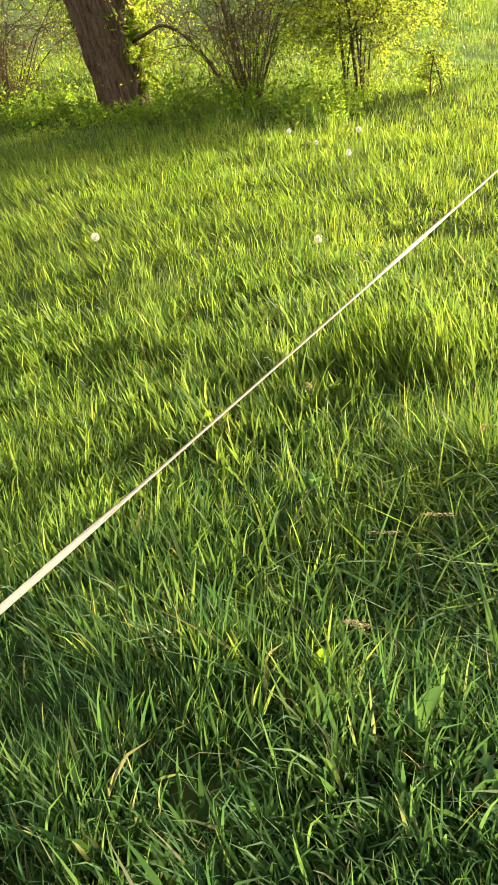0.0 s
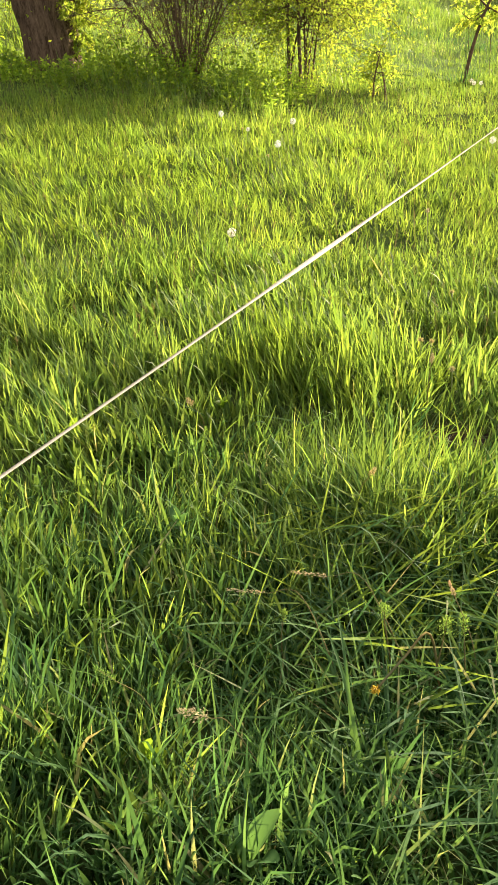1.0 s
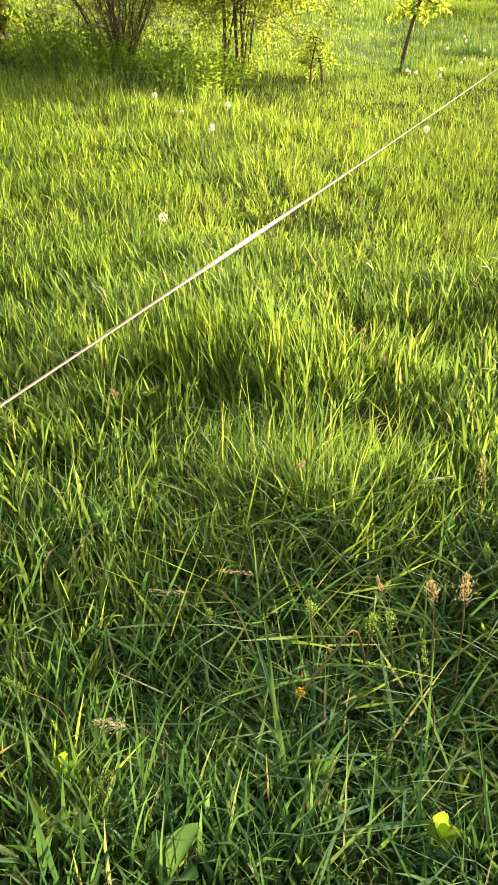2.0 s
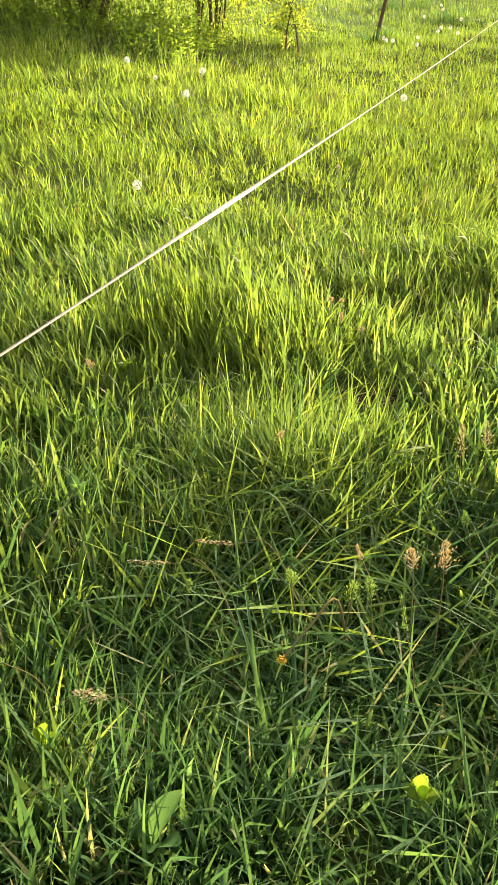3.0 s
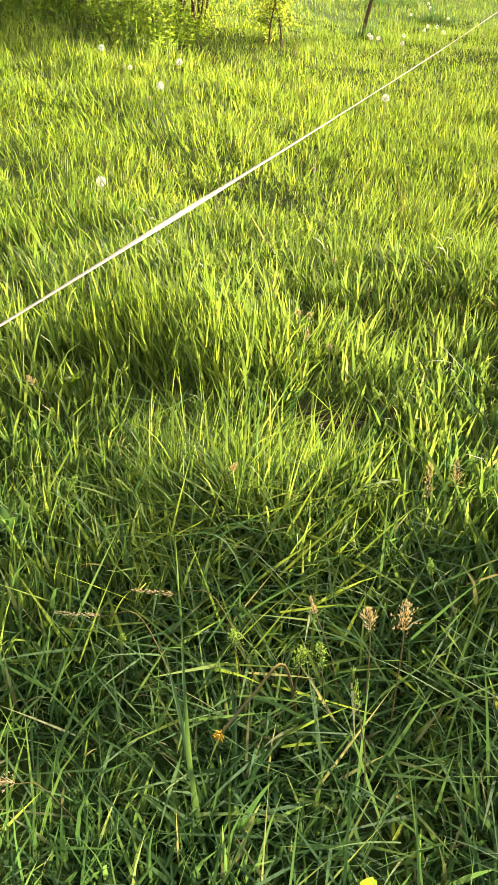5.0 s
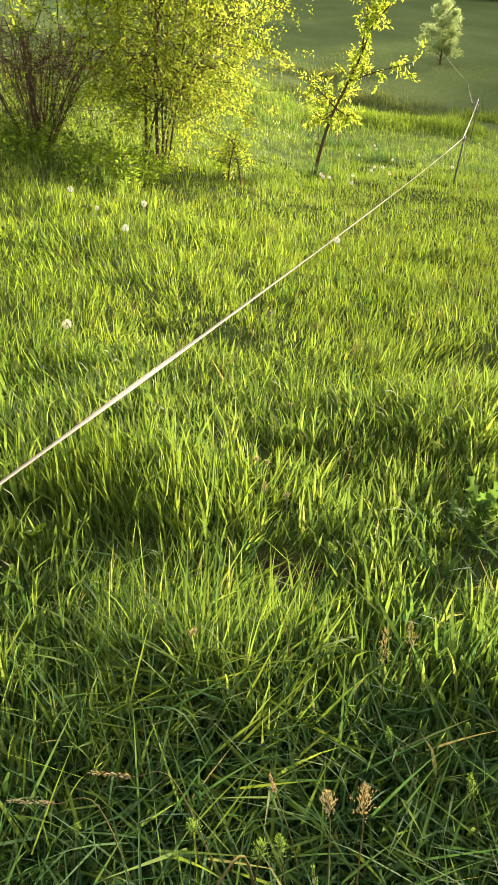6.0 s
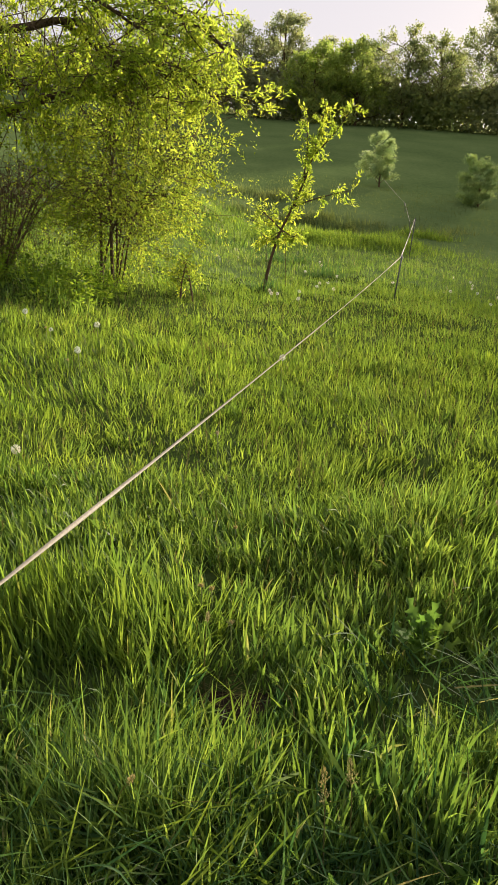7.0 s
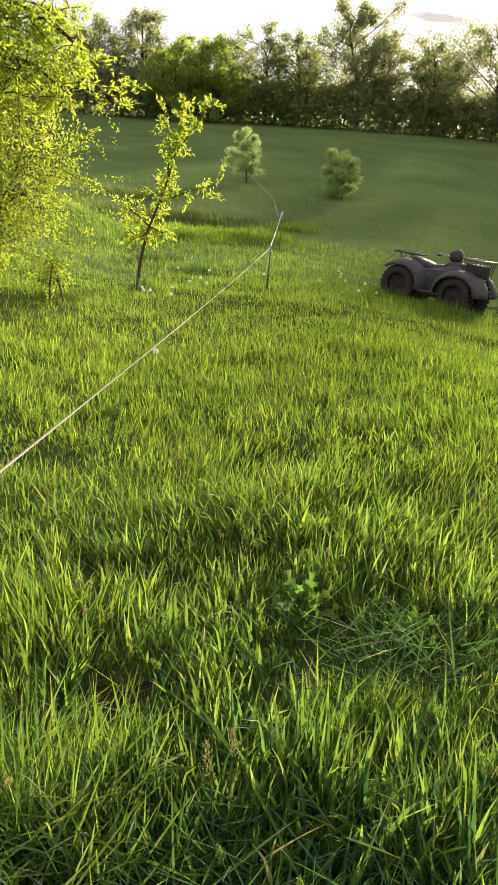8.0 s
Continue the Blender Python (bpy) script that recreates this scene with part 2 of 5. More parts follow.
def land(x, y):
    """Height of the ground: a gentle bank, falling to the right, a hollow, and a hill behind."""
    x, y = np.asarray(x, float), np.asarray(y, float)
    yy = np.minimum(y, 90) + 0.15 * np.maximum(y - 90, 0)
    back = np.maximum(-y, 0)
    h = 0.05 * ease(1.5, 4, y) + 0.065 * soft(yy - 12.5, 1.0) + 0.085 * soft(yy - 22, 1.5) - 0.03 * np.minimum(back, 40)
    sl = 0.06 + 0.13 * ease(0, 5, y) - 0.075 * ease(12, 25, y)
    xl, xr = np.minimum(soft(-x, 0.4), 60), np.minimum(np.maximum(x, 0), 60)
    h = h + sl * (xl - 0.25 * np.exp(-np.abs(x)))
    w = ease(13.5, 21, y)
    fall = 1.5 * np.tanh(0.232 * soft(xr - 2.6, 0.35) / 1.5) + 0.04 * soft(xr - 8, 1)
    h = h - (1 - w) * fall - w * (0.105 - 0.04 * ease(30, 70, y)) * np.maximum(xr - 1, 0)
    dip = np.exp(-((y - 22.7 - 0.3 * x) / 1.0) ** 2) * 0.45 * ease(0, 2.5, 4.6 - np.abs(x - 2.2)) + 0.35 * np.exp(-(((x - 0.2) / 0.7) ** 2 + ((y - 26) / 2.5) ** 2))
    dip = dip - 0.5 * np.exp(-(((x + 2.4) / 1.7) ** 2 + ((y - 21.5) / 2.4) ** 2)) - 0.12 * np.exp(-(((x - 2.2) / 2.2) ** 2 + ((y - 19.6) / 0.8) ** 2))
    bumps = 0.018 * np.sin(1.7 * x + 0.6 * y) * np.sin(1.3 * y - 0.5 * x) + 0.015 * np.sin(4.1 * x + 1.3) * np.sin(3.7 * y + 0.4)
    return h - dip + bumps * ease(1.5, 4, np.hypot(x, y)) + 0.012 * np.sin(5.1 * x) * np.sin(4.3 * y) - 0.09 * np.exp(-(((x - 0.05) / 0.95) ** 2 + ((y - 0.6) / 0.7) ** 2)) + 0.06 * np.exp(-(((x + 0.62) / 0.45) ** 2 + ((y - 2.35) / 0.4) ** 2))


def axis(lo, hi, fine_lo, fine_hi, step):
    """Coordinates that are dense in the middle and thin out towards the ends."""
    mid = list(np.arange(fine_lo, fine_hi + 1e-6, step))
    up, s = [fine_hi], step
    while up[-1] < hi:
        s *= 1.13
        up.append(min(up[-1] + s, hi))
    dn, s = [fine_lo], step
    while dn[-1] > lo:
        s *= 1.13
        dn.append(max(dn[-1] - s, lo))
    return np.array(dn[:0:-1] + mid + up[1:])


def build_ground():
    xs, ys = axis(-900, 900, -7, 9, 0.18), axis(-700, 1800, -2, 26, 0.2)
    gx, gy = np.meshgrid(xs, ys, indexing="ij")
    g = Geo()
    i, j = np.meshgrid(np.arange(len(xs) - 1), np.arange(len(ys) - 1), indexing="ij")
    n = len(ys)
    g.add(np.stack([gx, gy, land(gx, gy)], -1), np.stack([i * n + j, (i + 1) * n + j, (i + 1) * n + j + 1, i * n + j + 1], -1))
    me = g.mesh("ground", SOIL)
    me.materials.append(TURF)
    line = 12.8 + 0.6 * np.sin(gx[:-1, :-1] * 1.1) + rng.normal(0, 0.5, gx[:-1, :-1].shape)
    me.polygons.foreach_set("material_index", (gy[:-1, :-1] > line).ravel().astype(np.int32))
    ob = new("ground", me)
    tagged(ob, "green meadow ground sloping down and rising to a hill", "ground", kind="structure")


build_ground()

EYE = np.array([0.0, -0.3])
TUFT = np.array([-0.48, 2.0])


def speckle(x, y, cell, seed):
    """Smooth random field between 0 and 1, with spots about one cell wide."""
    u, v = np.asarray(x, float) / cell + 11.3 * seed, np.asarray(y, float) / cell - 7.7 * seed
    i, j = np.floor(u), np.floor(v)
    a, b = u - i, v - j
    a, b = a * a * (3 - 2 * a), b * b * (3 - 2 * b)
    h = lambda p, q: np.modf(np.abs(np.sin(p * 127.1 + q * 311.7 + seed * 74.7) * 43758.5453))[0]
    return (h(i, j) * (1 - a) + h(i + 1, j) * a) * (1 - b) + (h(i, j + 1) * (1 - a) + h(i + 1, j + 1) * a) * b


def lying_at(x, y):
    """How far the grass is trodden down: a patch in front, thinning out."""
    a = np.exp(-(((x - 0.1) / 0.75) ** 2 + ((y - 0.72) / 0.42) ** 2))
    b = 0.25 * np.exp(-(((x + 0.05) / 0.3) ** 2 + ((y - 1.55) / 0.3) ** 2))
    c = 0.8 * np.exp(-(((x - 1.0) / 0.28) ** 2 + ((y - 1.7) / 0.2) ** 2))
    return np.clip(a + b + c, 0, 1)


def low_at(x, y):
    """Shorter grass in front of the tall tuft, round the thistle and in hollows."""
    spots = ((-0.4, 1.58, 0.3, 0.13, 0.5), (0.03, 1.63, 0.17, 0.14, 0.9), (0.66, 1.9, 0.24, 0.2, 1.0), (0.98, 1.74, 0.25, 0.18, 0.9), (-0.4, 3.72, 0.4, 0.22, 1.0))
    return np.clip(sum(k * np.exp(-(((x - a) / c) ** 2 + ((y - b) / d) ** 2)) for a, b, c, d, k in spots), 0, 1)


def tuft_at(x, y):
    return np.exp(-(((x - TUFT[0]) / 0.48) ** 2 + ((y - TUFT[1]) / 0.42) ** 2) ** 1.5)


def scatter(n, r0, r1, a0=-56, a1=36, wide=0.12, feather=0.0):
    """Places spread evenly over a fan in front of the path."""
    r = np.sqrt(rng.uniform(r0 * r0, r1 * r1, n))
    r = np.abs(r + rng.normal(0, feather, n)) if feather else r
    round_about = rng.random(n) < wide
    a = np.radians(np.where(round_about, rng.uniform(-180, 180, n), rng.uniform(a0, a1, n)))
    return EYE[0] + r * np.sin(a), EYE[1] + r * np.cos(a)


def meadow(name, n_tufts, per, r0, r1, width, height, segs, mat, label, spread, fan=(-56, 36), wide=0.12, spot=None, loose=0.0, feather=0.0):
    """Grass farther off, as tufts of single blades."""
    tx, ty = scatter(n_tufts, r0, r1, *fan, wide=wide, feather=feather)
    if spot is not None:
        tx, ty = spot[0] + rng.normal(0, spot[2], n_tufts), spot[1] + rng.normal(0, spot[3], n_tufts)
    k = len(tx)
    tall = rng.uniform(0.5, 1.3, k) * (0.6 + 0.8 * speckle(tx, ty, 0.9, 1)) * (0.75 + 0.5 * speckle(tx, ty, 0.35, 2))
    ix = np.repeat(np.arange(k), per)
    n = len(ix)
    ang, rad = rng.uniform(0, 2 * np.pi, n), spread * np.sqrt(rng.random(n))
    x, y = tx[ix] + rad * np.cos(ang), ty[ix] + rad * np.sin(ang)
    bare = np.hypot((x - 0.05) / 0.19, (y - 1.74) / 0.14) > 1
    x, y, ix, ang = x[bare], y[bare], ix[bare], ang[bare]
    n = len(x)
    lie, tuft = lying_at(x, y), tuft_at(x, y)
    length = height * tall[ix] * rng.uniform(0.55, 1.15, n) * (1 + 0.3 * tuft) * (1 + 0.15 * lie) * (1 - 0.15 * low_at(x, y)) * (1 - 0.45 * np.exp(-(((x - 0.1) / 0.28) ** 2 + ((y - 1.3) / 0.25) ** 2)))
    tilt = np.abs(rng.normal(0.14 + loose, 0.17 + loose, n)) + lie * rng.uniform(0.3, 1.25, n)
    bend = rng.uniform(0.05, 0.9, n) * (1 - 0.5 * tuft) + 0.5 * lie
    head = np.where(rng.random(n) < 0.65, ang, rng.uniform(0, 2 * np.pi, n))
    base = np.stack([x, y, land(x, y) - 0.01], 1)
    g = Geo()
    blades(g, base, length, width * rng.uniform(0.6, 1.4, n), tilt, bend, head, segs)
    ob = new(name, g.mesh(name, mat))
    return tagged(ob, label, "grass", kind="stuff")


def sward(name, clumps, per, r0, r1, width, height, segs, mat, label, spread=0.05, fan=(-56, 36), wide=0.1, feather=0.2, spot=None, leafs=3, loose=0.0, arch=0.3, even=0.1):
    """Meadow grass grown as plants: each shoot is a thin sheath with blades parting from it on alternate sides."""
    tx, ty = scatter(clumps, r0, r1, *fan, wide=wide, feather=feather)
    if spot is not None:
        tx, ty = spot[0] + rng.normal(0, spot[2], clumps), spot[1] + rng.normal(0, spot[3], clumps)
    else:
        keep = rng.random(clumps) < even + 1.6 * speckle(tx, ty, 0.24, 3)
        keep &= rng.random(clumps) > 0.6 * tuft_at(tx, ty)
        tx, ty = tx[keep], ty[keep]
    k = len(tx)
    tall = rng.uniform(0.7, 1.2, k) * (0.87 + 0.26 * speckle(tx, ty, 0.55, 1)) * (0.7 + 0.6 * speckle(tx, ty, 0.15, 2))
    way = 9.0 * speckle(tx, ty, 0.8, 5) + rng.normal(0, 0.5, k)
    lean = 0.05 + 0.3 * speckle(tx, ty, 0.5, 6) + loose
    broad = 0.5 + speckle(tx, ty, 0.3, 8) * rng.uniform(0.7, 1.3, k)
    ix = np.repeat(np.arange(k), per)
    ang, rad = rng.uniform(0, 2 * np.pi, len(ix)), np.sqrt(rng.random(len(ix)))
    x, y = tx[ix] + spread * rad * np.cos(ang), ty[ix] + spread * rad * np.sin(ang)
    grown = np.hypot((x - 0.03) / 0.13, (y - 1.75) / 0.09) > 1
    x, y, ix, ang, rad = x[grown], y[grown], ix[grown], ang[grown], rad[grown]
    n = len(x)
    lie, tuft = lying_at(x, y), tuft_at(x, y)
    h = height * tall[ix] * rng.uniform(0.6, 1.15, n) * (1 + 0.06 * tuft) * (1 - 0.68 * low_at(x, y)) * (1 - 0.35 * lie)
    out = np.stack([np.cos(ang), np.sin(ang)], 1)
    slope = lean[ix, None] * np.stack([np.cos(way), np.sin(way)], 1)[ix] + 0.25 * (rad * (1 - 0.5 * tuft))[:, None] * out + rng.normal(0, 0.1, (n, 2))
    down = rng.uniform(0, 2 * np.pi, n)
    fallen = np.maximum(lie, (rng.random(n) < 0.17) * 0.9)
    slope += (fallen * rng.uniform(0.4, 1.5, n))[:, None] * np.stack([np.cos(down), np.sin(down)], 1)
    tilt, head = np.arctan(np.hypot(slope[:, 0], slope[:, 1])), np.arctan2(slope[:, 1], slope[:, 0])
    base = np.stack([x, y, land(x, y) - 0.01], 1)
    stem = np.stack([np.sin(tilt) * np.cos(head), np.sin(tilt) * np.sin(head), np.cos(tilt)], 1)
    g = Geo()
    blades(g, base, h * 0.8, width * 0.5 * rng.uniform(0.7, 1.2, n), tilt, rng.uniform(0, 0.25, n), head, max(1, segs - 2))
    side = rng.uniform(0, 2 * np.pi, n)
    for q in range(leafs):
        f = (q + rng.uniform(0.1, 0.9, n)) / leafs * 0.8
        a = side + q * np.pi + rng.normal(0, 0.4, n)
        part_way = rng.uniform(0.15, 0.75, n) * (1.15 - f)
        sl = slope * 0.8 + part_way[:, None] * np.stack([np.cos(a), np.sin(a)], 1)
        bend = np.where(rng.random(n) < arch, rng.uniform(0.9, 2.2, n), rng.uniform(0.0, 0.6, n)) * (1 - 0.5 * tuft)
        blades(g, base + stem * (h * 0.8 * f)[:, None], h * rng.uniform(0.4, 0.85, n), width * broad[ix] * rng.uniform(0.6, 1.25, n), np.arctan(np.hypot(sl[:, 0], sl[:, 1])), bend, np.arctan2(sl[:, 1], sl[:, 0]), segs)
    return tagged(new(name, g.mesh(name, mat)), label, "grass", kind="stuff")


# the nearest ring takes the darkened green as its shade
sward("meadow_grass", 4300, 5, 0.0, 1.6, 0.0078, 0.165, 3, DIM_GRASS, "near blades of meadow grass, green darkened like shade", fan=(-125, 70), wide=0.1, feather=0.3, arch=0.45)
sward("meadow_grass", 5800, 5, 1.1, 3.6, 0.0085, 0.16, 3, LUSH, "lush green blades of meadow grass lit from behind", fan=(-64, 40), feather=0.2, arch=0.38)
sward("tall_grass", 85, 6, 0.0, 0.5, 0.0075, 0.21, 4, GRASS, "dense tuft of taller bright grass", spot=(*TUFT, 0.2, 0.13), arch=0.1)
sward("tall_grass", 80, 5, 0.0, 0.5, 0.006, 0.27, 4, LUSH, "loose clump of tall thin grass stems", spot=(-0.27, 1.36, 0.15, 0.15), loose=0.2)
sward("tall_grass", 50, 5, 0.0, 0.5, 0.008, 0.22, 4, LUSH, "upright tufts of bright broad blades", spot=(0.54, 1.06, 0.16, 0.14))
sward("tall_grass", 22, 5, 0.0, 0.5, 0.007, 0.2, 4, LUSH, "small bright tuft beside the trodden patch", spot=(-0.3, 0.97, 0.1, 0.1), loose=0.1)
sward("meadow_grass", 11000, 5, 3.2, 7.6, 0.0084, 0.14, 2, GRASS, "bright green meadow grass in uneven tufts", 0.09, fan=(-58, 38), feather=0.6, leafs=2, loose=0.14, arch=0.5, even=0.35)
meadow("meadow_grass", 15000, 6, 7.0, 13.4, 0.0105, 0.1, 1, GRASS, "sunlit meadow grass on the falling bank", 0.1, loose=0.2, wide=0.05, feather=0.6)
meadow("hillside_grass", 9500, 5, 15, 34, 0.018, 0.12, 1, HAZY_GRASS, "short grass in the hollow and on the foot of the hill", 0.25, wide=0.03, loose=0.3, feather=1.2)
meadow("meadow_grass", 11500, 6, 10.5, 20.5, 0.014, 0.12, 1, LUSH, "uneven meadow grass running down to the hollow", 0.13, fan=(-30, 27), wide=0.0, loose=0.25, feather=0.8)
meadow("tall_grass", 1000, 8, 0.0, 0.5, 0.013, 0.24, 2, GRASS, "lush taller grass beside the hollow", 0.15, spot=(2.1, 19.4, 1.2, 0.6), loose=0.2)
meadow("tall_grass", 160, 8, 0.0, 0.5, 0.014, 0.3, 2, GRASS, "bright tussock on the edge of the hollow", 0.12, spot=(4.8, 22.6, 0.5, 0.25), loose=0.2)
meadow("tall_grass", 1500, 8, 0.0, 0.5, 0.013, 0.22, 2, LUSH, "long lush grass on the bank behind the shrub", 0.15, spot=(-1.9, 20.8, 1.2, 1.8), loose=0.2)
meadow("tall_grass", 260, 8, 0.0, 0.5, 0.009, 0.17, 2, GRASS, "tall grass in front of the quad bike", 0.1, spot=(4.7, 11.5, 0.9, 0.45), loose=0.1)
for x, y in ((5.45, 11.75), (4.7, 12.55)):
    meadow("tall_grass", 50, 8, 0.0, 0.5, 0.01, 0.2, 2, GRASS, "tall grass against the wheels of the quad bike", 0.1, spot=(x, y, 0.28, 0.14), loose=0.1)
meadow("tall_grass", 420, 8, 0.0, 0.5, 0.018, 0.3, 2, HAZY_GRASS, "rank dark growth along the hollow", 0.2, spot=(2.6, 24.2, 2.2, 0.4), loose=0.2)
meadow("tall_grass", 160, 8, 0.0, 0.5, 0.018, 0.3, 2, HAZY_GRASS, "rank dark growth in the cut of the bank", 0.2, spot=(0.1, 28.6, 0.8, 0.5), loose=0.2)
meadow("meadow_grass", 2200, 8, 0.0, 0.5, 0.014, 0.14, 2, GRASS, "sunlit meadow grass behind the willow", 0.12, spot=(-9.0, 13.5, 3.2, 2.2), loose=0.2)
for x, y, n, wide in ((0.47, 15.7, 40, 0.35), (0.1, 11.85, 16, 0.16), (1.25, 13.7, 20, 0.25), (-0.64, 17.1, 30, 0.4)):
    meadow("tall_grass", n, 8, 0.0, 0.5, 0.012, 0.24, 2, DIM_GRASS, "rank dark tuft of grass near the sapling", 0.1, spot=(x, y, wide, 0.15), loose=0.2)
sward("tall_grass", 110, 5, 0.0, 0.5, 0.011, 0.24, 3, LUSH, "long rank grass in front of the bushes", 0.09, spot=(-3.1, 7.75, 0.75, 0.4), leafs=2, loose=0.15, arch=0.5)
meadow("dead_grass", 9, 6, 0.0, 0.5, 0.007, 0.24, 2, STRAW, "clump of dry brown stalks in the meadow", 0.05, spot=(-0.4, 6.64, 0.12, 0.05), loose=0.05)

# ---- branching plants ----
def limb(wood, tips, start, direction, length, radius, depth, spread=0.6, droop=0.0, lift=0.0, kids=4, sides=5, wobble=0.12, shrink=0.62, steps=0):
    """A limb with side limbs; the ends of the thinnest are noted as places for leaves."""
    n = steps or (5 if depth else 4)
    d = np.asarray(direction, float)
    d = d / np.linalg.norm(d)
    pts = [np.asarray(start, float)]
    for k in range(n):
        d = d + rng.normal(0, wobble, 3) + np.array([0, 0, lift - droop * (k + 1) / n])
        d /= np.linalg.norm(d)
        pts.append(pts[-1] + d * length / n)
    pts = np.array(pts)
    tube(wood, pts, np.linspace(radius, radius * (0.35 if depth == 0 else 0.5), n + 1), sides if depth else 3, closed=False)
    if depth == 0:
        tips.append(pts)
        return
    for k in range(kids):
        s = rng.uniform(0.3, 1.0) if k else 1.0
        at = np.array([np.interp(s * n, np.arange(n + 1), pts[:, c]) for c in range(3)])
        dd = d + rng.normal(0, spread, 3)
        limb(wood, tips, at, dd, length * shrink * rng.uniform(0.7, 1.2), radius * (0.5 if k else 0.6), depth - 1, spread, droop, lift, kids, sides, wobble, shrink, steps)


def leaf_sites(tips, per, loose=0.0):
    """Places and directions for leaves, spread along twigs."""
    pl, di = [], []
    for p in tips:
        s = rng.random(per) * (len(p) - 1)
        i = np.minimum(s.astype(int), len(p) - 2)
        q = p[i] + (p[i + 1] - p[i]) * (s - i)[:, None]
        t = p[-1] - p[0]
        t = t / (np.linalg.norm(t) + 1e-9)
        off = rng.normal(0, 1, q.shape)
        off *= (1.7 * loose * rng.random(len(q)) ** 0.4 / (np.linalg.norm(off, axis=1) + 1e-9))[:, None]
        pl.append(q + off)
        di.append(t[None] * 0.7 + rng.normal(0, 0.6, (per, 3)) + np.array([0, 0, -0.1]))
    return np.concatenate(pl), np.concatenate(di)


def crown(name, tips, per, length, width, mat, parent, label="", loose=0.0, flat=False):
    g = Geo()
    p, d = leaf_sites(tips, per, loose)
    leaves(g, p, d, length * rng.uniform(0.6, 1.25, len(p)), width * rng.uniform(0.7, 1.2, len(p)), flat=flat)
    return part(name, g.mesh(name, mat, False), parent, label)


def ground_at(x, y, sink=0.03):
    return (x, y, float(land(x, y)) - sink)


def build_willow():
    root = empty("willow_tree", ground_at(-4.82, 8.65))
    o = np.array(root.location)
    wood, tips = Geo(), []
    trunk = curve([(0, 0, -0.1), (0.02, 0.02, 0.5), (0.05, 0.02, 1.2), (0.0, 0.05, 2.0), (-0.1, 0.1, 3.0)], 6)
    tube(wood, trunk, np.interp(np.linspace(0, 1, len(trunk)), [0, 0.1, 0.3, 0.75, 1], [0.34, 0.315, 0.335, 0.43, 0.32]), 48, 0.09, 0.1)
    part("trunk", wood.mesh("trunk", BARK), root, "dark ridged bark of a leaning trunk")
    arms = [
        [(-4.8, 8.7, 3.0), (-4.2, 8.7, 3.5), (-2.83, 8.69, 3.3), (-2.13, 8.87, 3.42), (-1.83, 8.97, 3.25), (-1.64, 9.05, 2.99)],
        [(-4.8, 8.7, 3.2), (-3.4, 8.8, 4.3), (-1.58, 8.87, 3.94), (-1.19, 9.0, 3.64), (-0.68, 9.11, 3.4), (-0.3, 9.2, 3.1)],
        [(-2.2, 8.87, 3.42), (-1.64, 9.05, 3.05), (-1.31, 9.1, 3.03), (-0.93, 9.16, 2.99), (-0.45, 9.25, 2.6)],
        [(-4.7, 8.8, 2.6), (-3.7, 8.9, 2.6), (-3.04, 9.05, 2.5), (-2.29, 9.25, 2.74), (-1.91, 9.33, 2.82), (-1.3, 9.4, 2.7)],
        [(-4.8, 8.6, 3.0), (-5.4, 8.2, 4.0), (-6.2, 7.8, 4.6), (-7.0, 7.6, 4.4)],
        [(-4.8, 8.6, 3.2), (-3.7, 8.4, 3.9), (-2.6, 8.5, 3.95), (-1.8, 8.6, 3.6), (-1.3, 8.7, 3.3)],
        [(-4.7, 8.7, 2.8), (-3.8, 8.8, 3.1), (-3.0, 8.9, 2.95), (-2.5, 9.0, 2.6)],
        [(-4.85, 8.7, 2.9), (-4.9, 8.5, 4.2), (-4.6, 8.2, 5.4), (-4.0, 8.3, 6.4)],
    ]
    bare = Geo()
    p = curve(np.array([(-4.5, 8.75, 1.72), (-4.18, 8.4, 1.74), (-3.9, 8.4, 1.78), (-3.69, 8.5, 1.6), (-3.5, 8.57, 1.3), (-3.43, 8.59, 1.1)]) - o, 5)
    tube(bare, p, np.linspace(0.028, 0.007, len(p)), 6, 0.2)
    for q in p[6::2]:
        limb(bare, [], q, rng.normal(0, 0.6, 3) + [0, 0, -0.6], rng.uniform(0.25, 0.5), 0.005, 1, 0.5, 0.2, 0, 3)
    part("limb", bare.mesh("limb", BARK), root, "low bare bough")
    for _ in range(46):
        shoot = Geo()
        q = np.array([rng.uniform(0.28, 0.4), rng.uniform(-0.2, 0.25), rng.uniform(0.15, 2.2)])
        limb(shoot, tips, q, [rng.uniform(0.2, 1), rng.normal(-0.2, 0.5), rng.uniform(-0.3, 0.9)], rng.uniform(0.12, 0.3), 0.004, 1, 0.7, 0.2, 0, 3, 3, 0.2, 0.6, 3)
        part("side_shoot", shoot.mesh("side_shoot", TWIG), root)
    hanging = Geo()
    for _ in range(34):
        q = np.array([rng.uniform(-5.6, -3.2), rng.uniform(7.9, 8.6), rng.uniform(2.5, 3.3)]) - o
        p = curve([q, q + [rng.normal(0, 0.1), rng.normal(0, 0.1), -0.5], q + [rng.normal(0, 0.15), rng.normal(0, 0.15), -rng.uniform(0.9, 1.6)]], 5)
        tube(hanging, p, np.linspace(0.006, 0.0025, len(p)), 3)
        if rng.random() < 0.5:
            tips.append(p[4:])
    part("hanging_twig", hanging.mesh("hanging_twig", TWIG), root)
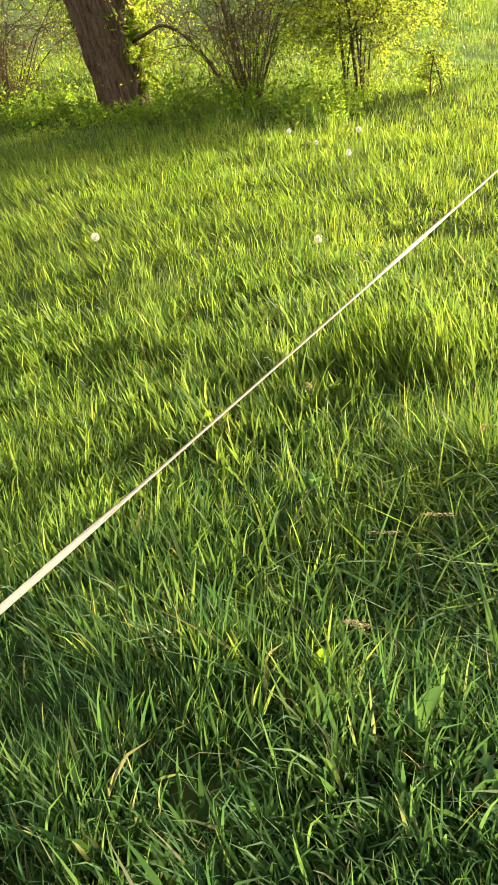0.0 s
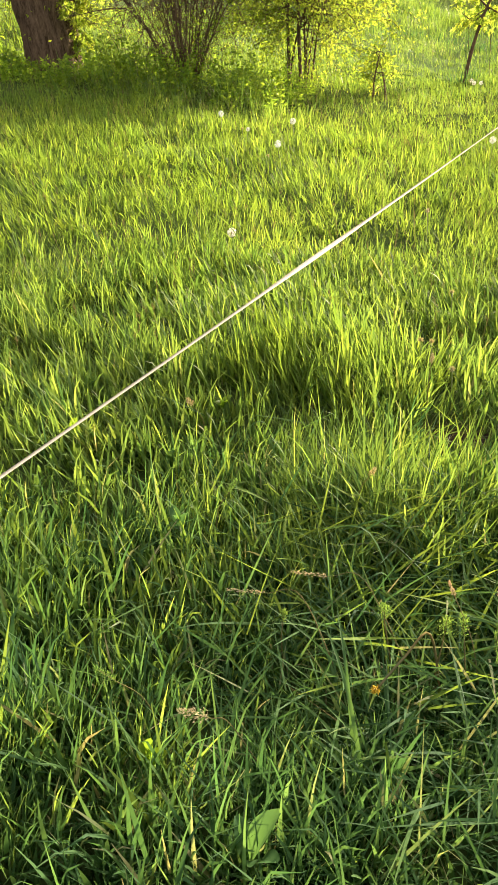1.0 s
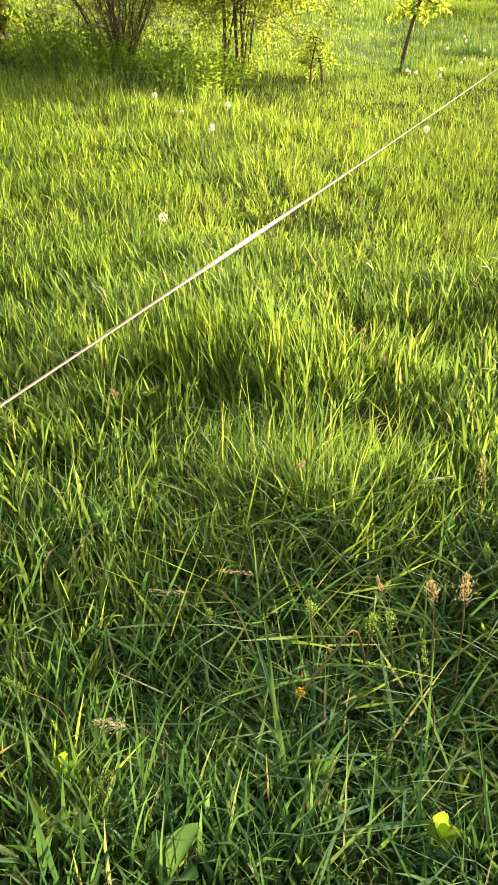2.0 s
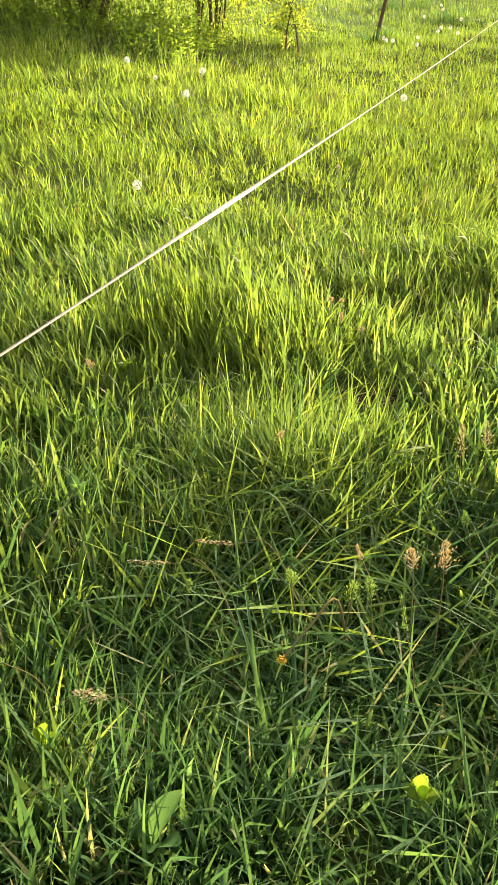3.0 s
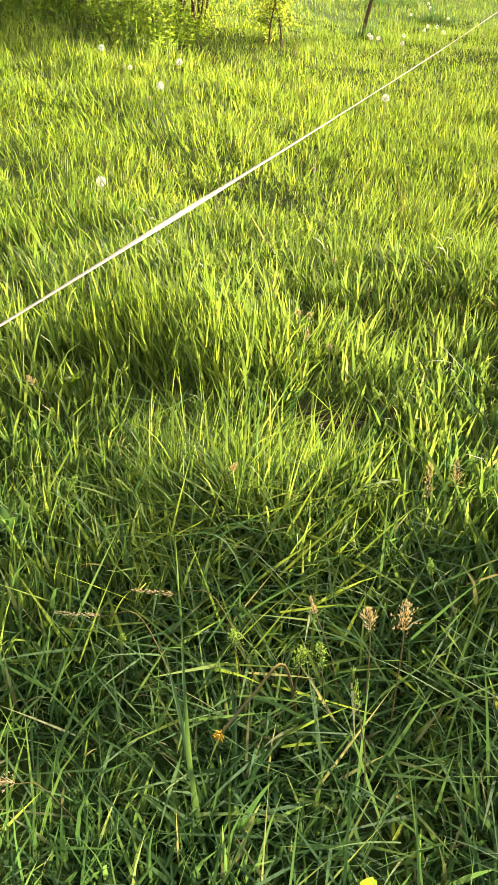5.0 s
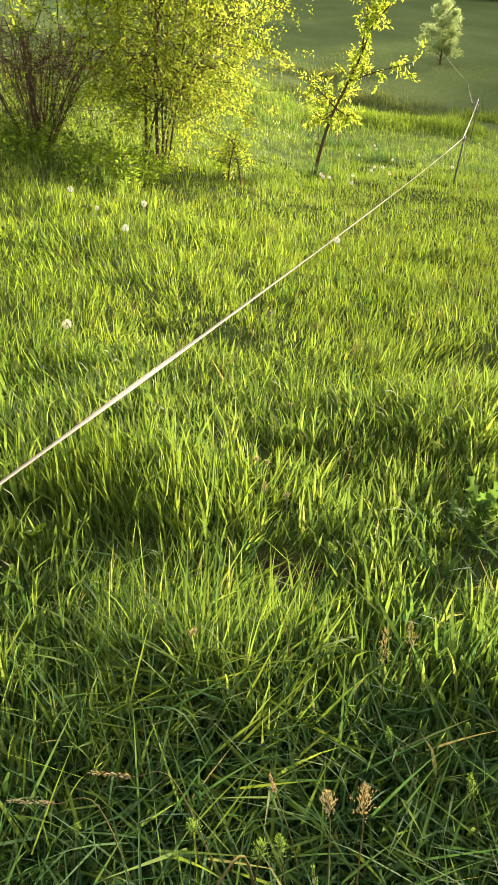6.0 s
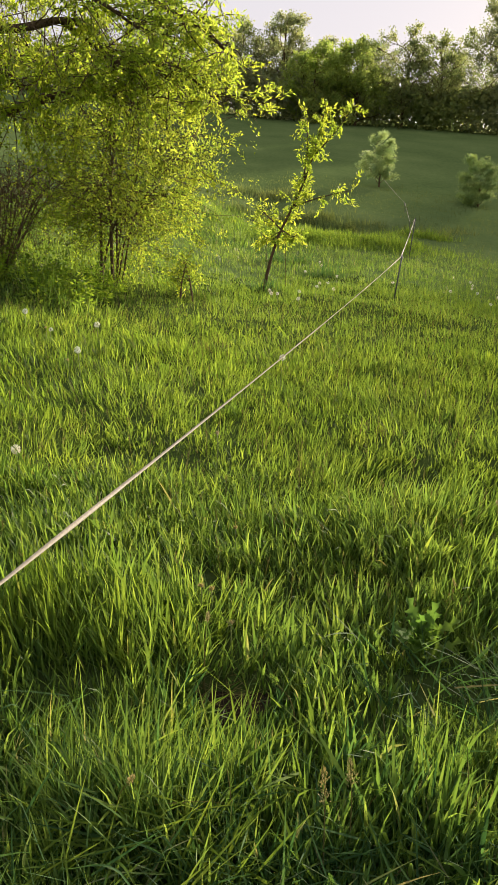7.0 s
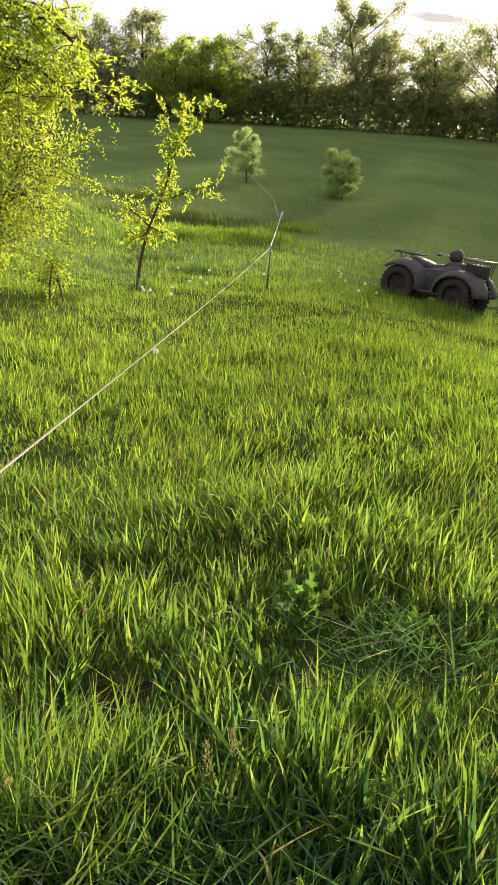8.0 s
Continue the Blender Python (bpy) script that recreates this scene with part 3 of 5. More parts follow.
    for a in arms:
        p = curve(np.array(a) - o, 5)
        r = np.linspace(0.075 if a[0][0] < -4 else 0.035, 0.012, len(p))
        limbs = Geo()
        tube(limbs, p, r, 6, 0.1)
        for k in range(6, len(p)):
            for _ in range(2):
                d = np.array([rng.normal(0.3, 0.7), rng.normal(0, 0.8), rng.normal(-0.05, 0.5)])
                limb(limbs, tips, p[k], d, rng.uniform(0.45, 1.0), 0.008, 1, 0.7, 0.08, 0, 4)
            if k % 2:
                limb(limbs, [], p[k], rng.normal(0, 0.8, 3) + [0.3, 0, -0.2], rng.uniform(0.4, 0.9), 0.007, 1, 0.7, 0.2, 0, 4)
        part("limb", limbs.mesh("limb", BARK), root)
    crown("crown", tips, 25, 0.075, 0.027, LEAF, root, "fresh yellow-green narrow leaves lit through", 0.025)
    tagged(root, "large old willow with a dark trunk and drooping leafy limbs", "tree")


build_willow()


def build_shrub(name, place, stems, height, spread, per, label, leaf=(0.058, 0.028), mat=LEAF, group="", drift=(0, 0), twigs=3, upright=0):
    root = empty(name, ground_at(*place))
    tips = []
    for k in range(stems):
        wood = Geo()
        a = rng.uniform(0, 2 * np.pi)
        b = np.array([0.22 * math.cos(a), 0.22 * math.sin(a), -0.05]) * rng.random() ** 0.5
        lean = np.clip(rng.normal(0, 1, 2), -1, 1)
        straight = k < upright
        sway = 0.2 if straight else 1.0
        top = b + np.array([sway * (spread * 0.4 * lean[0] + drift[0]), sway * (spread * 0.35 * lean[1] + drift[1]), height * (rng.uniform(0.95, 1.1) if straight else rng.uniform(0.6, 0.95))])
        p = curve([b, b + (top - b) * [0.25, 0.25, 0.5], top], 7)
        tube(wood, p, np.linspace(0.026 if straight else 0.016, 0.005, len(p)), 5, 0.1)
        for q in p[5:]:
            for _ in range(twigs):
                d = np.array([rng.normal(), rng.normal(), rng.normal(0.25, 0.4)])
                limb(wood, tips, q, d, spread * rng.uniform(0.28, 0.62), 0.005, 1, 0.6, 0.1, 0.0, 4)
        part("stem", wood.mesh("stem", TWIG), root)
    crown("crown", tips, per, *leaf, mat, root, loose=0.04)
    return tagged(root, label, "shrub" if height > 1 else "weed", group)


build_shrub("shrub", (-2.05, 9.85), 9, 2.3, 1.75, 20, "leafy yellow-green shrub with thin dark stems", leaf=(0.048, 0.024), drift=(0.72, 0.1), upright=3)
build_shrub("shrub", (-6.4, 12.2), 6, 2.6, 2.2, 7, "leafy yellow-green shrub behind the willow", leaf=(0.075, 0.035))
build_shrub("shrub", (-1.05, 9.6), 2, 0.75, 0.35, 5, "small leafy shoot beside the larger shrub", twigs=1)


def build_thicket(place, n, height, spread, label):
    """A tangle of bare arching stems."""
    root = empty("thicket", ground_at(*place))
    tips = []
    for k in range(n):
        wood = Geo()
        a = rng.uniform(0, 2 * np.pi)
        out = np.array([math.cos(a), math.sin(a), 0]) * spread * rng.uniform(0.15, 1)
        b = out * 0.08
        p = curve([b + [0, 0, -0.05], b + out * 0.45 + [0, 0, height * rng.uniform(0.45, 0.75)], out * 0.95 + [0, 0, height * rng.uniform(0.65, 1.15)], out * 1.5 + [0, 0, height * rng.uniform(0.2, 0.85)]], 5)
        p[1:] += np.cumsum(rng.normal(0, 0.014, (len(p) - 1, 3)), 0)
        tube(wood, p, np.linspace(0.0085, 0.0025, len(p)), 4)
        for q in p[2:]:
            for _ in range(2):
                limb(wood, tips, q, rng.normal(0, 1, 3), rng.uniform(0.2, 0.55), 0.0032, 1, 0.8, 0.1, 0, 2, 3, 0.2, 0.62, 3)
        part("stem", wood.mesh("stem", TWIG), root)
    crown("foliage", tips[::4], 4, 0.04, 0.018, LEAF, root)
    tagged(root, label, "bush")


build_thicket((-3.25, 9.0), 32, 1.3, 1.1, "tangled bush of bare brown stems beside the willow")
build_thicket((-6.5, 8.5), 40, 1.15, 1.7, "dark tangled bush with few leaves")


def build_sapling():
    root = empty("sapling", ground_at(0.06, 11.95))
    o = np.array(root.location)
    wood, tips = Geo(), []
    stem = curve(np.array([(0.06, 11.95, -0.1), (0.14, 11.96, 0.4), (0.32, 12.0, 0.98), (0.61, 12.0, 1.57), (0.83, 11.98, 2.15), (0.99, 11.92, 2.8)]) - o, 6)
    tube(wood, stem, np.linspace(0.032, 0.007, len(stem)), 7, 0.12)
    boughs = [((0.83, 11.98, 2.15), (1.15, 11.9, 2.5), (1.45, 11.87, 2.9)), ((0.7, 12, 1.85), (0.74, 11.9, 2.3), (0.72, 11.9, 2.7)), ((0.5, 12, 1.4), (0.95, 11.95, 1.55), (1.45, 11.94, 1.66)), ((0.36, 12, 1.05), (0.15, 12, 1.25), (-0.05, 12, 1.42)), ((0.36, 12, 1.05), (0.55, 12, 0.95), (0.62, 12, 1.0)), ((0.34, 12, 1.0), (0.18, 12, 0.9), (0.02, 12.02, 1.0))]
    for k, b in enumerate(boughs):
        p = curve(np.array(b) - o, 6)
        tube(wood, p, np.linspace(0.014, 0.005, len(p)), 5)
        for q in p[2:]:
            limb(wood, tips, q, rng.normal(0, 1, 3), rng.uniform(0.14, 0.34), 0.003, 0)
    for q in stem[13:]:
        for _ in range(2):
            limb(wood, tips, q, rng.normal(0, 1, 3), rng.uniform(0.12, 0.34), 0.003, 0)
    for x, z in ((0.42, 0.45), (0.12, 0.75)):
        p = curve(np.array([(0.36, 12, 1.05), (x, 12.02, 0.85), (x + 0.02, 12.02, z - 0.3)]) - o, 5)
        tube(wood, p, np.linspace(0.008, 0.003, len(p)), 4)
    part("stem", wood.mesh("stem", TWIG), root)
    crown("crown", tips, 24, 0.078, 0.029, LEAF, root, loose=0.028)
    tagged(root, "young leaning sapling with bright leaves in the meadow", "tree")


build_sapling()


# ---- the wood on the hill ----
def build_wood_tree(x, y, height, width, mat, density, label, low=0.25, name="tree", leaf=(0.21, 0.14), group="trees of the wood"):
    """A tree whose boughs climb out to an uneven, rounded outline."""
    root = empty(name, ground_at(x, y, 0.2))
    wood, tips = Geo(), []
    p = curve([(0, 0, 0), (0.01 * height, 0, height * 0.3), (rng.normal(0, 0.03) * height, 0, height * 0.65), (rng.normal(0, 0.04) * height, 0, height * 0.86)], 5)
    tube(wood, p, np.linspace(height * 0.02, height * 0.003, len(p)), 6, 0.1)
    part("trunk", wood.mesh("trunk", TWIG), root)
    big = height > 5
    count = 27 if big else 15
    mid, half = np.array([p[-1, 0] * 0.6, 0, height * (0.5 + 0.5 * low)]), np.array([width * 0.5, width * 0.5, height * 0.5 * (1 - low)])
    for k in range(count):
        up = -0.75 + 1.72 * (k + 0.5) / count
        a = k * 2.4 + rng.normal(0, 0.3)
        flat = math.sqrt(max(1 - up * up, 0.02))
        end = mid + half * np.array([math.cos(a) * flat, math.sin(a) * flat, up]) * rng.uniform(0.72, 1.04)
        rise = np.clip((end[2] - 0.7 * math.hypot(end[0], end[1])) / p[-1, 2], 0.08, 0.97)
        q = np.array([np.interp(rise * p[-1, 2], p[:, 2], p[:, c]) for c in range(3)])
        wood = Geo()
        limb(wood, tips, q, end - q, np.linalg.norm(end - q) * 0.68, height * 0.006, 2, 0.62, 0, 0.05, 4, 3, 0.14, 0.55, 3)
        part("bough", wood.mesh("bough", TWIG), root)
    g = Geo()
    puff = 0.055 * width if big else 0.1 * width
    for tip in tips:
        n = max(2, int(density * rng.uniform(0.4, 1.6) * (1 if big else 0.8)))
        pl, di = leaf_sites([tip], n)
        off = rng.normal(0, 1, pl.shape)
        pl = pl + off / np.linalg.norm(off, axis=1)[:, None] * (puff * rng.uniform(0.7, 1.5) * rng.random(n) ** 0.4)[:, None] * [1, 1, 0.7]
        leaves(g, pl, di, leaf[0] * rng.uniform(0.5, 1.3, n), leaf[1] * rng.uniform(0.6, 1.3, n), flat=True)
    part("crown", g.mesh("crown", mat, False), root)
    return tagged(root, label, "tree", group)


# x, y, height, width, leaf, leaves per twig, how low the crown reaches
EDGE_TREES = (
    (-38, 70, 9, 9.8, HAZY_LEAF, 10, 0.12, "dark leafy tree of the wood"),
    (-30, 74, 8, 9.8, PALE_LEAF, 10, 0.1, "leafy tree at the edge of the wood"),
    (-23, 76, 9, 9.8, HAZY_LEAF, 10, 0.12, "dark leafy tree of the wood"),
    (-16, 78, 8.5, 9.8, HAZY_LEAF, 14, 0.12, "dark leafy tree of the wood"),
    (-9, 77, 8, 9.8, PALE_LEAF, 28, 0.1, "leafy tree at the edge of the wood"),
    (-3, 79, 8, 8.5, HAZY_LEAF, 35, 0.12, "dark leafy tree of the wood"),
    (1.5, 80, 9.6, 7.9, HAZY_LEAF, 37, 0.15, "tall dark tree of the wood"),
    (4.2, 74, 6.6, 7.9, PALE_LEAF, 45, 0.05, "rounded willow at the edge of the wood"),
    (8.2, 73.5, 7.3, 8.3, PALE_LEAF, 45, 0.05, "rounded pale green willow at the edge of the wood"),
    (13.0, 76, 8.7, 7.9, HAZY_LEAF, 20, 0.1, "open tree with sky showing through its crown"),
    (16.6, 77, 9.0, 7.3, HAZY_LEAF, 18, 0.1, "open tree with sky showing through its crown"),
    (22.4, 76, 11.8, 9.5, HAZY_LEAF, 46, 0.15, "tall spreading tree above the wood"),
    (25.8, 77, 9, 7.9, HAZY_LEAF, 25, 0.1, "open tree with sky showing through its crown"),
    (29.0, 73, 9.0, 8.5, HAZY_LEAF, 21, 0.1, "open tree with sky showing through its crown"),
    (34.5, 71, 11.3, 11.0, HAZY_LEAF, 35, 0.1, "broad dark tree of the wood"),
    # out of sight; added so that its shade falls round the quad bike
    (37.8, 64.2, 13.5, 11.6, HAZY_LEAF, 52, 0.06, "broad dark tree of the wood"),
)
INNER_TREES = (
    (-12, 82, 8, 7, HAZY_LEAF, 12, 0.1, "dark leafy tree of the wood"),
    (6.0, 82, 8, 7, HAZY_LEAF, 24, 0.1, "dark leafy tree behind the willows"),
    (11.0, 81, 7.5, 6, HAZY_LEAF, 15, 0.1, "leafy tree behind the edge of the wood"),
    (19.0, 82, 7.5, 7, HAZY_LEAF, 15, 0.1, "leafy tree behind the edge of the wood"),
    (31.5, 78, 8, 7, HAZY_LEAF, 22, 0.1, "leafy tree behind the edge of the wood"),
    (45.5, 59, 13.0, 12, HAZY_LEAF, 18, 0.08, "broad dark tree of the wood"),
    (54, 52, 13, 11, HAZY_LEAF, 12, 0.08, "broad dark tree of the wood"),
)
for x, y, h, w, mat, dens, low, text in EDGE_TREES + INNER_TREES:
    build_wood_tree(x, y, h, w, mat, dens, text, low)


def build_hedge():
    """The undergrowth along the foot of the wood."""
    g = Geo()
    n = 44000
    s = rng.random(n)
    x = -30 + 85 * s
    y = 76 - 0.009 * np.maximum(x - 10, 0) ** 2 - 0.004 * np.minimum(x + 5, 0) ** 2 + rng.normal(0.6, 1.8, n)
    top = 1.6 + 2.6 * speckle(x, y, 2.6, 4) + 1.8 * speckle(x, y, 6.0, 9)
    z = land(x, y) + top * rng.random(n) ** 0.8
    leaves(g, np.stack([x, y, z], 1), rng.normal(0, 1, (n, 3)), rng.uniform(0.3, 0.56, n), rng.uniform(0.22, 0.4, n), flat=True)
    tagged(new("undergrowth", g.mesh("undergrowth", HAZY_LEAF, False)), "dark undergrowth along the foot of the wood", "undergrowth", kind="stuff")


build_hedge()
build_wood_tree(5.0, 33.5, 2.5, 1.8, SHOOT_LEAF, 60, "small pale tree on the hillside that carries the fence tape", 0.08, "sapling", (0.075, 0.034), "hillside saplings")
build_wood_tree(8.7, 31, 2.15, 2.0, SHOOT_LEAF, 85, "small bushy tree on the hillside", 0.03, "sapling", (0.075, 0.034), "hillside saplings")

# ---- fence ----
TAPE = surface("fence_tape", [(0.3, (0.22, 0.195, 0.14)), (0.6, (0.33, 0.3, 0.22))], 60, 0.7, bump=0.2)
POST = surface("fence_post", [(0.3, (0.03, 0.035, 0.035)), (0.7, (0.07, 0.075, 0.07))], 30, 0.5, bump=0.1)


def build_post(top, foot_z, lean, radius=0.011):
    x, y, z = top
    root = empty("fence_post", (x - lean * (z - foot_z), y, foot_z - 0.15))
    o = np.array(root.location)
    g = Geo()
    h = z - foot_z + 0.15
    tube(g, [(0, 0, 0), (lean * h * 0.5, 0, h * 0.5), (lean * h, 0, h)], radius, 8)
    part("stake", g.mesh("stake", POST), root)
    c = Geo()
    a = np.linspace(0, 2 * np.pi, 9)
    tube(c, np.stack([lean * (h - 0.04) + 0.02 * np.cos(a), 0.02 * np.sin(a), np.full(9, h - 0.045)], 1), 0.005, 5)
    part("clip", c.mesh("clip", POST), root)
    tagged(root, "thin dark fence stake leaning in the grass", "fence post", "fence posts")


def ribbon(geo, pts, width, turns):
    """A flat tape along a line, turning slowly about itself."""
    p = np.asarray(pts)
    t = np.gradient(p, axis=0)
    t /= np.linalg.norm(t, axis=1)[:, None]
    a = np.cross(t, [0, 0, 1.0])
    a /= np.linalg.norm(a, axis=1)[:, None]
    b = np.cross(a, t)
    ang = np.asarray(turns)[:, None]
    w, nrm = a * np.cos(ang) + b * np.sin(ang), b * np.cos(ang) - a * np.sin(ang)
    hw, th = width / 2, 0.0006
    ring = np.stack([p - w * hw - nrm * th, p + w * hw - nrm * th, p + w * hw + nrm * th, p - w * hw + nrm * th], 1)
    n = len(p)
    i, j = np.meshgrid(np.arange(n - 1), np.arange(4), indexing="ij")
    k = (j + 1) % 4
    geo.add(ring, np.stack([i * 4 + j, i * 4 + k, (i + 1) * 4 + k, (i + 1) * 4 + j], -1))


def build_fence():
    knots = [(-1.41, -2.06, 0.74), (2.17, 11.18, 0.70), (3.55, 17.4, 1.08), (4.35, 22.2, 0.86), (5.1, 27.4, 1.36), (5.05, 33.4, 2.45)]
    root = empty("fence_tape")
    for a, b, sag in zip(knots[:-1], knots[1:], (0.055, 0.02, 0.03, 0.02, 0.03)):
        s = np.linspace(0, 1, 160)
        p = np.array(a) + (np.array(b) - np.array(a)) * s[:, None]
        p[:, 2] -= 4 * sag * s * (1 - s)
        g = Geo()
        ribbon(g, p, 0.0145, -0.55 + 0.8 * ease(0.155, 0.175, s) - 0.65 * np.exp(-(((s - 0.285) / 0.02) ** 2)) + 0.12 * np.sin(9 * s + 2) + 0.1 * np.sin(31 * s + 1))
        part("tape", g.mesh("tape", TAPE), root)
    tagged(root, "pale flat electric fence tape stretched over the grass", "fence tape")
    for k, lean in ((1, 0.12), (2, 0.1), (3, -0.05), (4, -0.12)):
        x, y, z = knots[k]
        build_post((x, y, z + 0.03), float(land(x, y)), lean)
    build_post((-1.41, -2.06, 0.78), float(land(-1.41, -2.06)), 0.02)


build_fence()

# ---- quad bike ----
PLASTIC = surface("dark_plastic", [(0.3, (0.028, 0.025, 0.025)), (0.5, (0.052, 0.047, 0.046)), (0.75, (0.108, 0.098, 0.092))], 9, 0.75, bump=0.05)
RUBBER = surface("tyre_rubber", [(0.3, (0.016, 0.013, 0.011)), (0.7, (0.05, 0.04, 0.033))], 14, 0.95, bump=0.2)
VINYL = surface("seat_vinyl", [(0.3, (0.03, 0.03, 0.03)), (0.7, (0.055, 0.055, 0.055))], 20, 0.45, bump=0.08)
STEEL = surface("rack_steel", [(0.3, (0.2, 0.18, 0.16)), (0.7, (0.42, 0.39, 0.35))], 20, 0.45, 0.6, bump=0.05)
PALE = surface("pale_plastic", [(0.3, (0.2, 0.19, 0.15)), (0.6, (0.42, 0.4, 0.32))], 12, 0.4, bump=0.03)
IRON = surface("black_iron", [(0.3, (0.02, 0.018, 0.017)), (0.7, (0.06, 0.052, 0.048))], 25, 0.85, bump=0.05)
LENS = surface("lamp_lens", [(0.3, (0.5, 0.5, 0.5)), (0.7, (0.7, 0.7, 0.7))], 30, 0.15, bump=0.02)


def solid(bm, mat, bevel=0.0, segs=2):
    """A mesh from a bmesh, with rounded edges."""
    if bevel:
        bmesh.ops.bevel(bm, geom=list(bm.edges), offset=bevel, segments=segs, profile=0.6, affect="EDGES", clamp_overlap=True)
    me = bpy.data.meshes.new("part")
    bm.to_mesh(me)
    bm.free()
    me.polygons.foreach_set("use_smooth", [len(me.polygons) > 30] * len(me.polygons))
    me.materials.append(mat)
    return me


def loft(sections, mat):
    """A closed skin through rounded rectangles: x, half width, low z, high z of each."""
    g, rings = Geo(), []
    ang = np.linspace(0, 2 * np.pi, 17)[:-1]
    for x, hw, lo, hi in sections:
        c, sn = np.cos(ang), np.sin(ang)
        yy = hw * np.sign(c) * np.abs(c) ** 0.6
        zz = (lo + hi) / 2 + (hi - lo) / 2 * np.sign(sn) * np.abs(sn) ** 0.6
        rings.append(np.stack([np.full(16, x), yy, zz], 1))
    rings = [rings[0] * 0 + rings[0].mean(0)] + rings + [rings[-1] * 0 + rings[-1].mean(0)]
    i, j = np.meshgrid(np.arange(len(rings) - 1), np.arange(16), indexing="ij")
    k = (j + 1) % 16
    g.add(np.array(rings), np.stack([i * 16 + j, i * 16 + k, (i + 1) * 16 + k, (i + 1) * 16 + j], -1))
    return g.mesh("skin", mat)


def pipe(points, radius, mat, sides=8, closed=False):
    g = Geo()
    pts = np.array(points + points[:1] if closed else points, float)
    tube(g, pts, radius, sides)
    return g.mesh("pipe", mat)


def tyre_mesh(radius, width):
    """A balloon tyre turned about y, with tread blocks."""
    g = Geo()
    prof = [(0.55, 0.40), (0.62, 0.49), (0.8, 0.5), (0.94, 0.46), (0.985, 0.3), (1.0, 0.0), (0.985, -0.3), (0.94, -0.46), (0.8, -0.5), (0.62, -0.49), (0.55, -0.40)]
    n = 36
    a = np.arange(n) * 2 * np.pi / n
    v = np.array([[(radius * r * math.cos(t), width * w, radius * r * math.sin(t)) for r, w in prof] for t in a])
    i, j = np.meshgrid(np.arange(n), np.arange(len(prof) - 1), indexing="ij")
    m = len(prof)
    k = (i + 1) % n
    g.add(v, np.stack([i * m + j, k * m + j, k * m + j + 1, i * m + j + 1], -1))
    for t in range(26):
        for side in (-1, 1):
            c = (t + 0.5 * (side > 0)) * 2 * np.pi / 26
            lo, hi = width * 0.06 * side, width * 0.46 * side
            box = []
            for rr in (0.97, 1.055):
                for da in (-0.055, 0.055):
                    for w in (lo, hi):
                        r2 = radius * (rr - (0.05 if w == hi else 0))
                        box.append((r2 * math.cos(c + da), w, r2 * math.sin(c + da)))
            g.add(box, [[0, 1, 3, 2], [4, 6, 7, 5], [0, 4, 5, 1], [2, 3, 7, 6], [0, 2, 6, 4], [1, 5, 7, 3]])
    return g.mesh("tyre", RUBBER)


def rim_mesh(radius, width):
    g = Geo()
    n = 24
    a = np.arange(n) * 2 * np.pi / n
    prof = [(1.0, 0.38), (0.92, 0.36), (0.85, 0.2), (0.45, 0.16), (0.36, 0.26), (0.02, 0.28)]
    for sgn in (1, -1):
        v = np.array([[(radius * r * math.cos(t), sgn * width * w, radius * r * math.sin(t)) for r, w in prof] for t in a])
        i, j = np.meshgrid(np.arange(n), np.arange(len(prof) - 1), indexing="ij")
        m, k = len(prof), (i + 1) % n
        g.add(v, np.stack([i * m + j, i * m + j + 1, k * m + j + 1, k * m + j], -1))
    return g.mesh("rim", RUBBER)


def fender_mesh(cx, cz, r, y0, y1, a0, a1, flat, lip=0.05):
    """A mudguard: a shell that swells out over a wheel, with a thick rolled edge on its outer side."""
    g = Geo()
    ang = np.radians(np.linspace(a0, a1, 16))
    sg = np.sign(y1)
    span = abs(y1 - y0)
    outline = [(0.0, 0.05), (0.35, 0.045), (0.65, 0.02), (0.86, -0.015), (0.97, -0.05), (1.0, -0.05 - lip), (0.96, -0.045 - lip), (0.9, -0.045), (0.6, -0.005), (0.0, 0.02)]
    rows = []
    for t in ang:
        c = np.array([cx + r * 1.18 * math.cos(t), 0, cz + r * flat * math.sin(t)])
        away = np.array([math.cos(t), 0, math.sin(t)])
        rows.append([c + away * h + [0, y0 + sg * span * f, 0] for f, h in outline])
    m = len(outline)
    rows = [[np.mean(rows[0], 0)] * m] + rows + [[np.mean(rows[-1], 0)] * m]
    i, j = np.meshgrid(np.arange(len(rows) - 1), np.arange(m), indexing="ij")
    k = (j + 1) % m
    g.add(np.array(rows), np.stack([i * m + j, i * m + k, (i + 1) * m + k, (i + 1) * m + j], -1))
    return g.mesh("fender", PLASTIC)


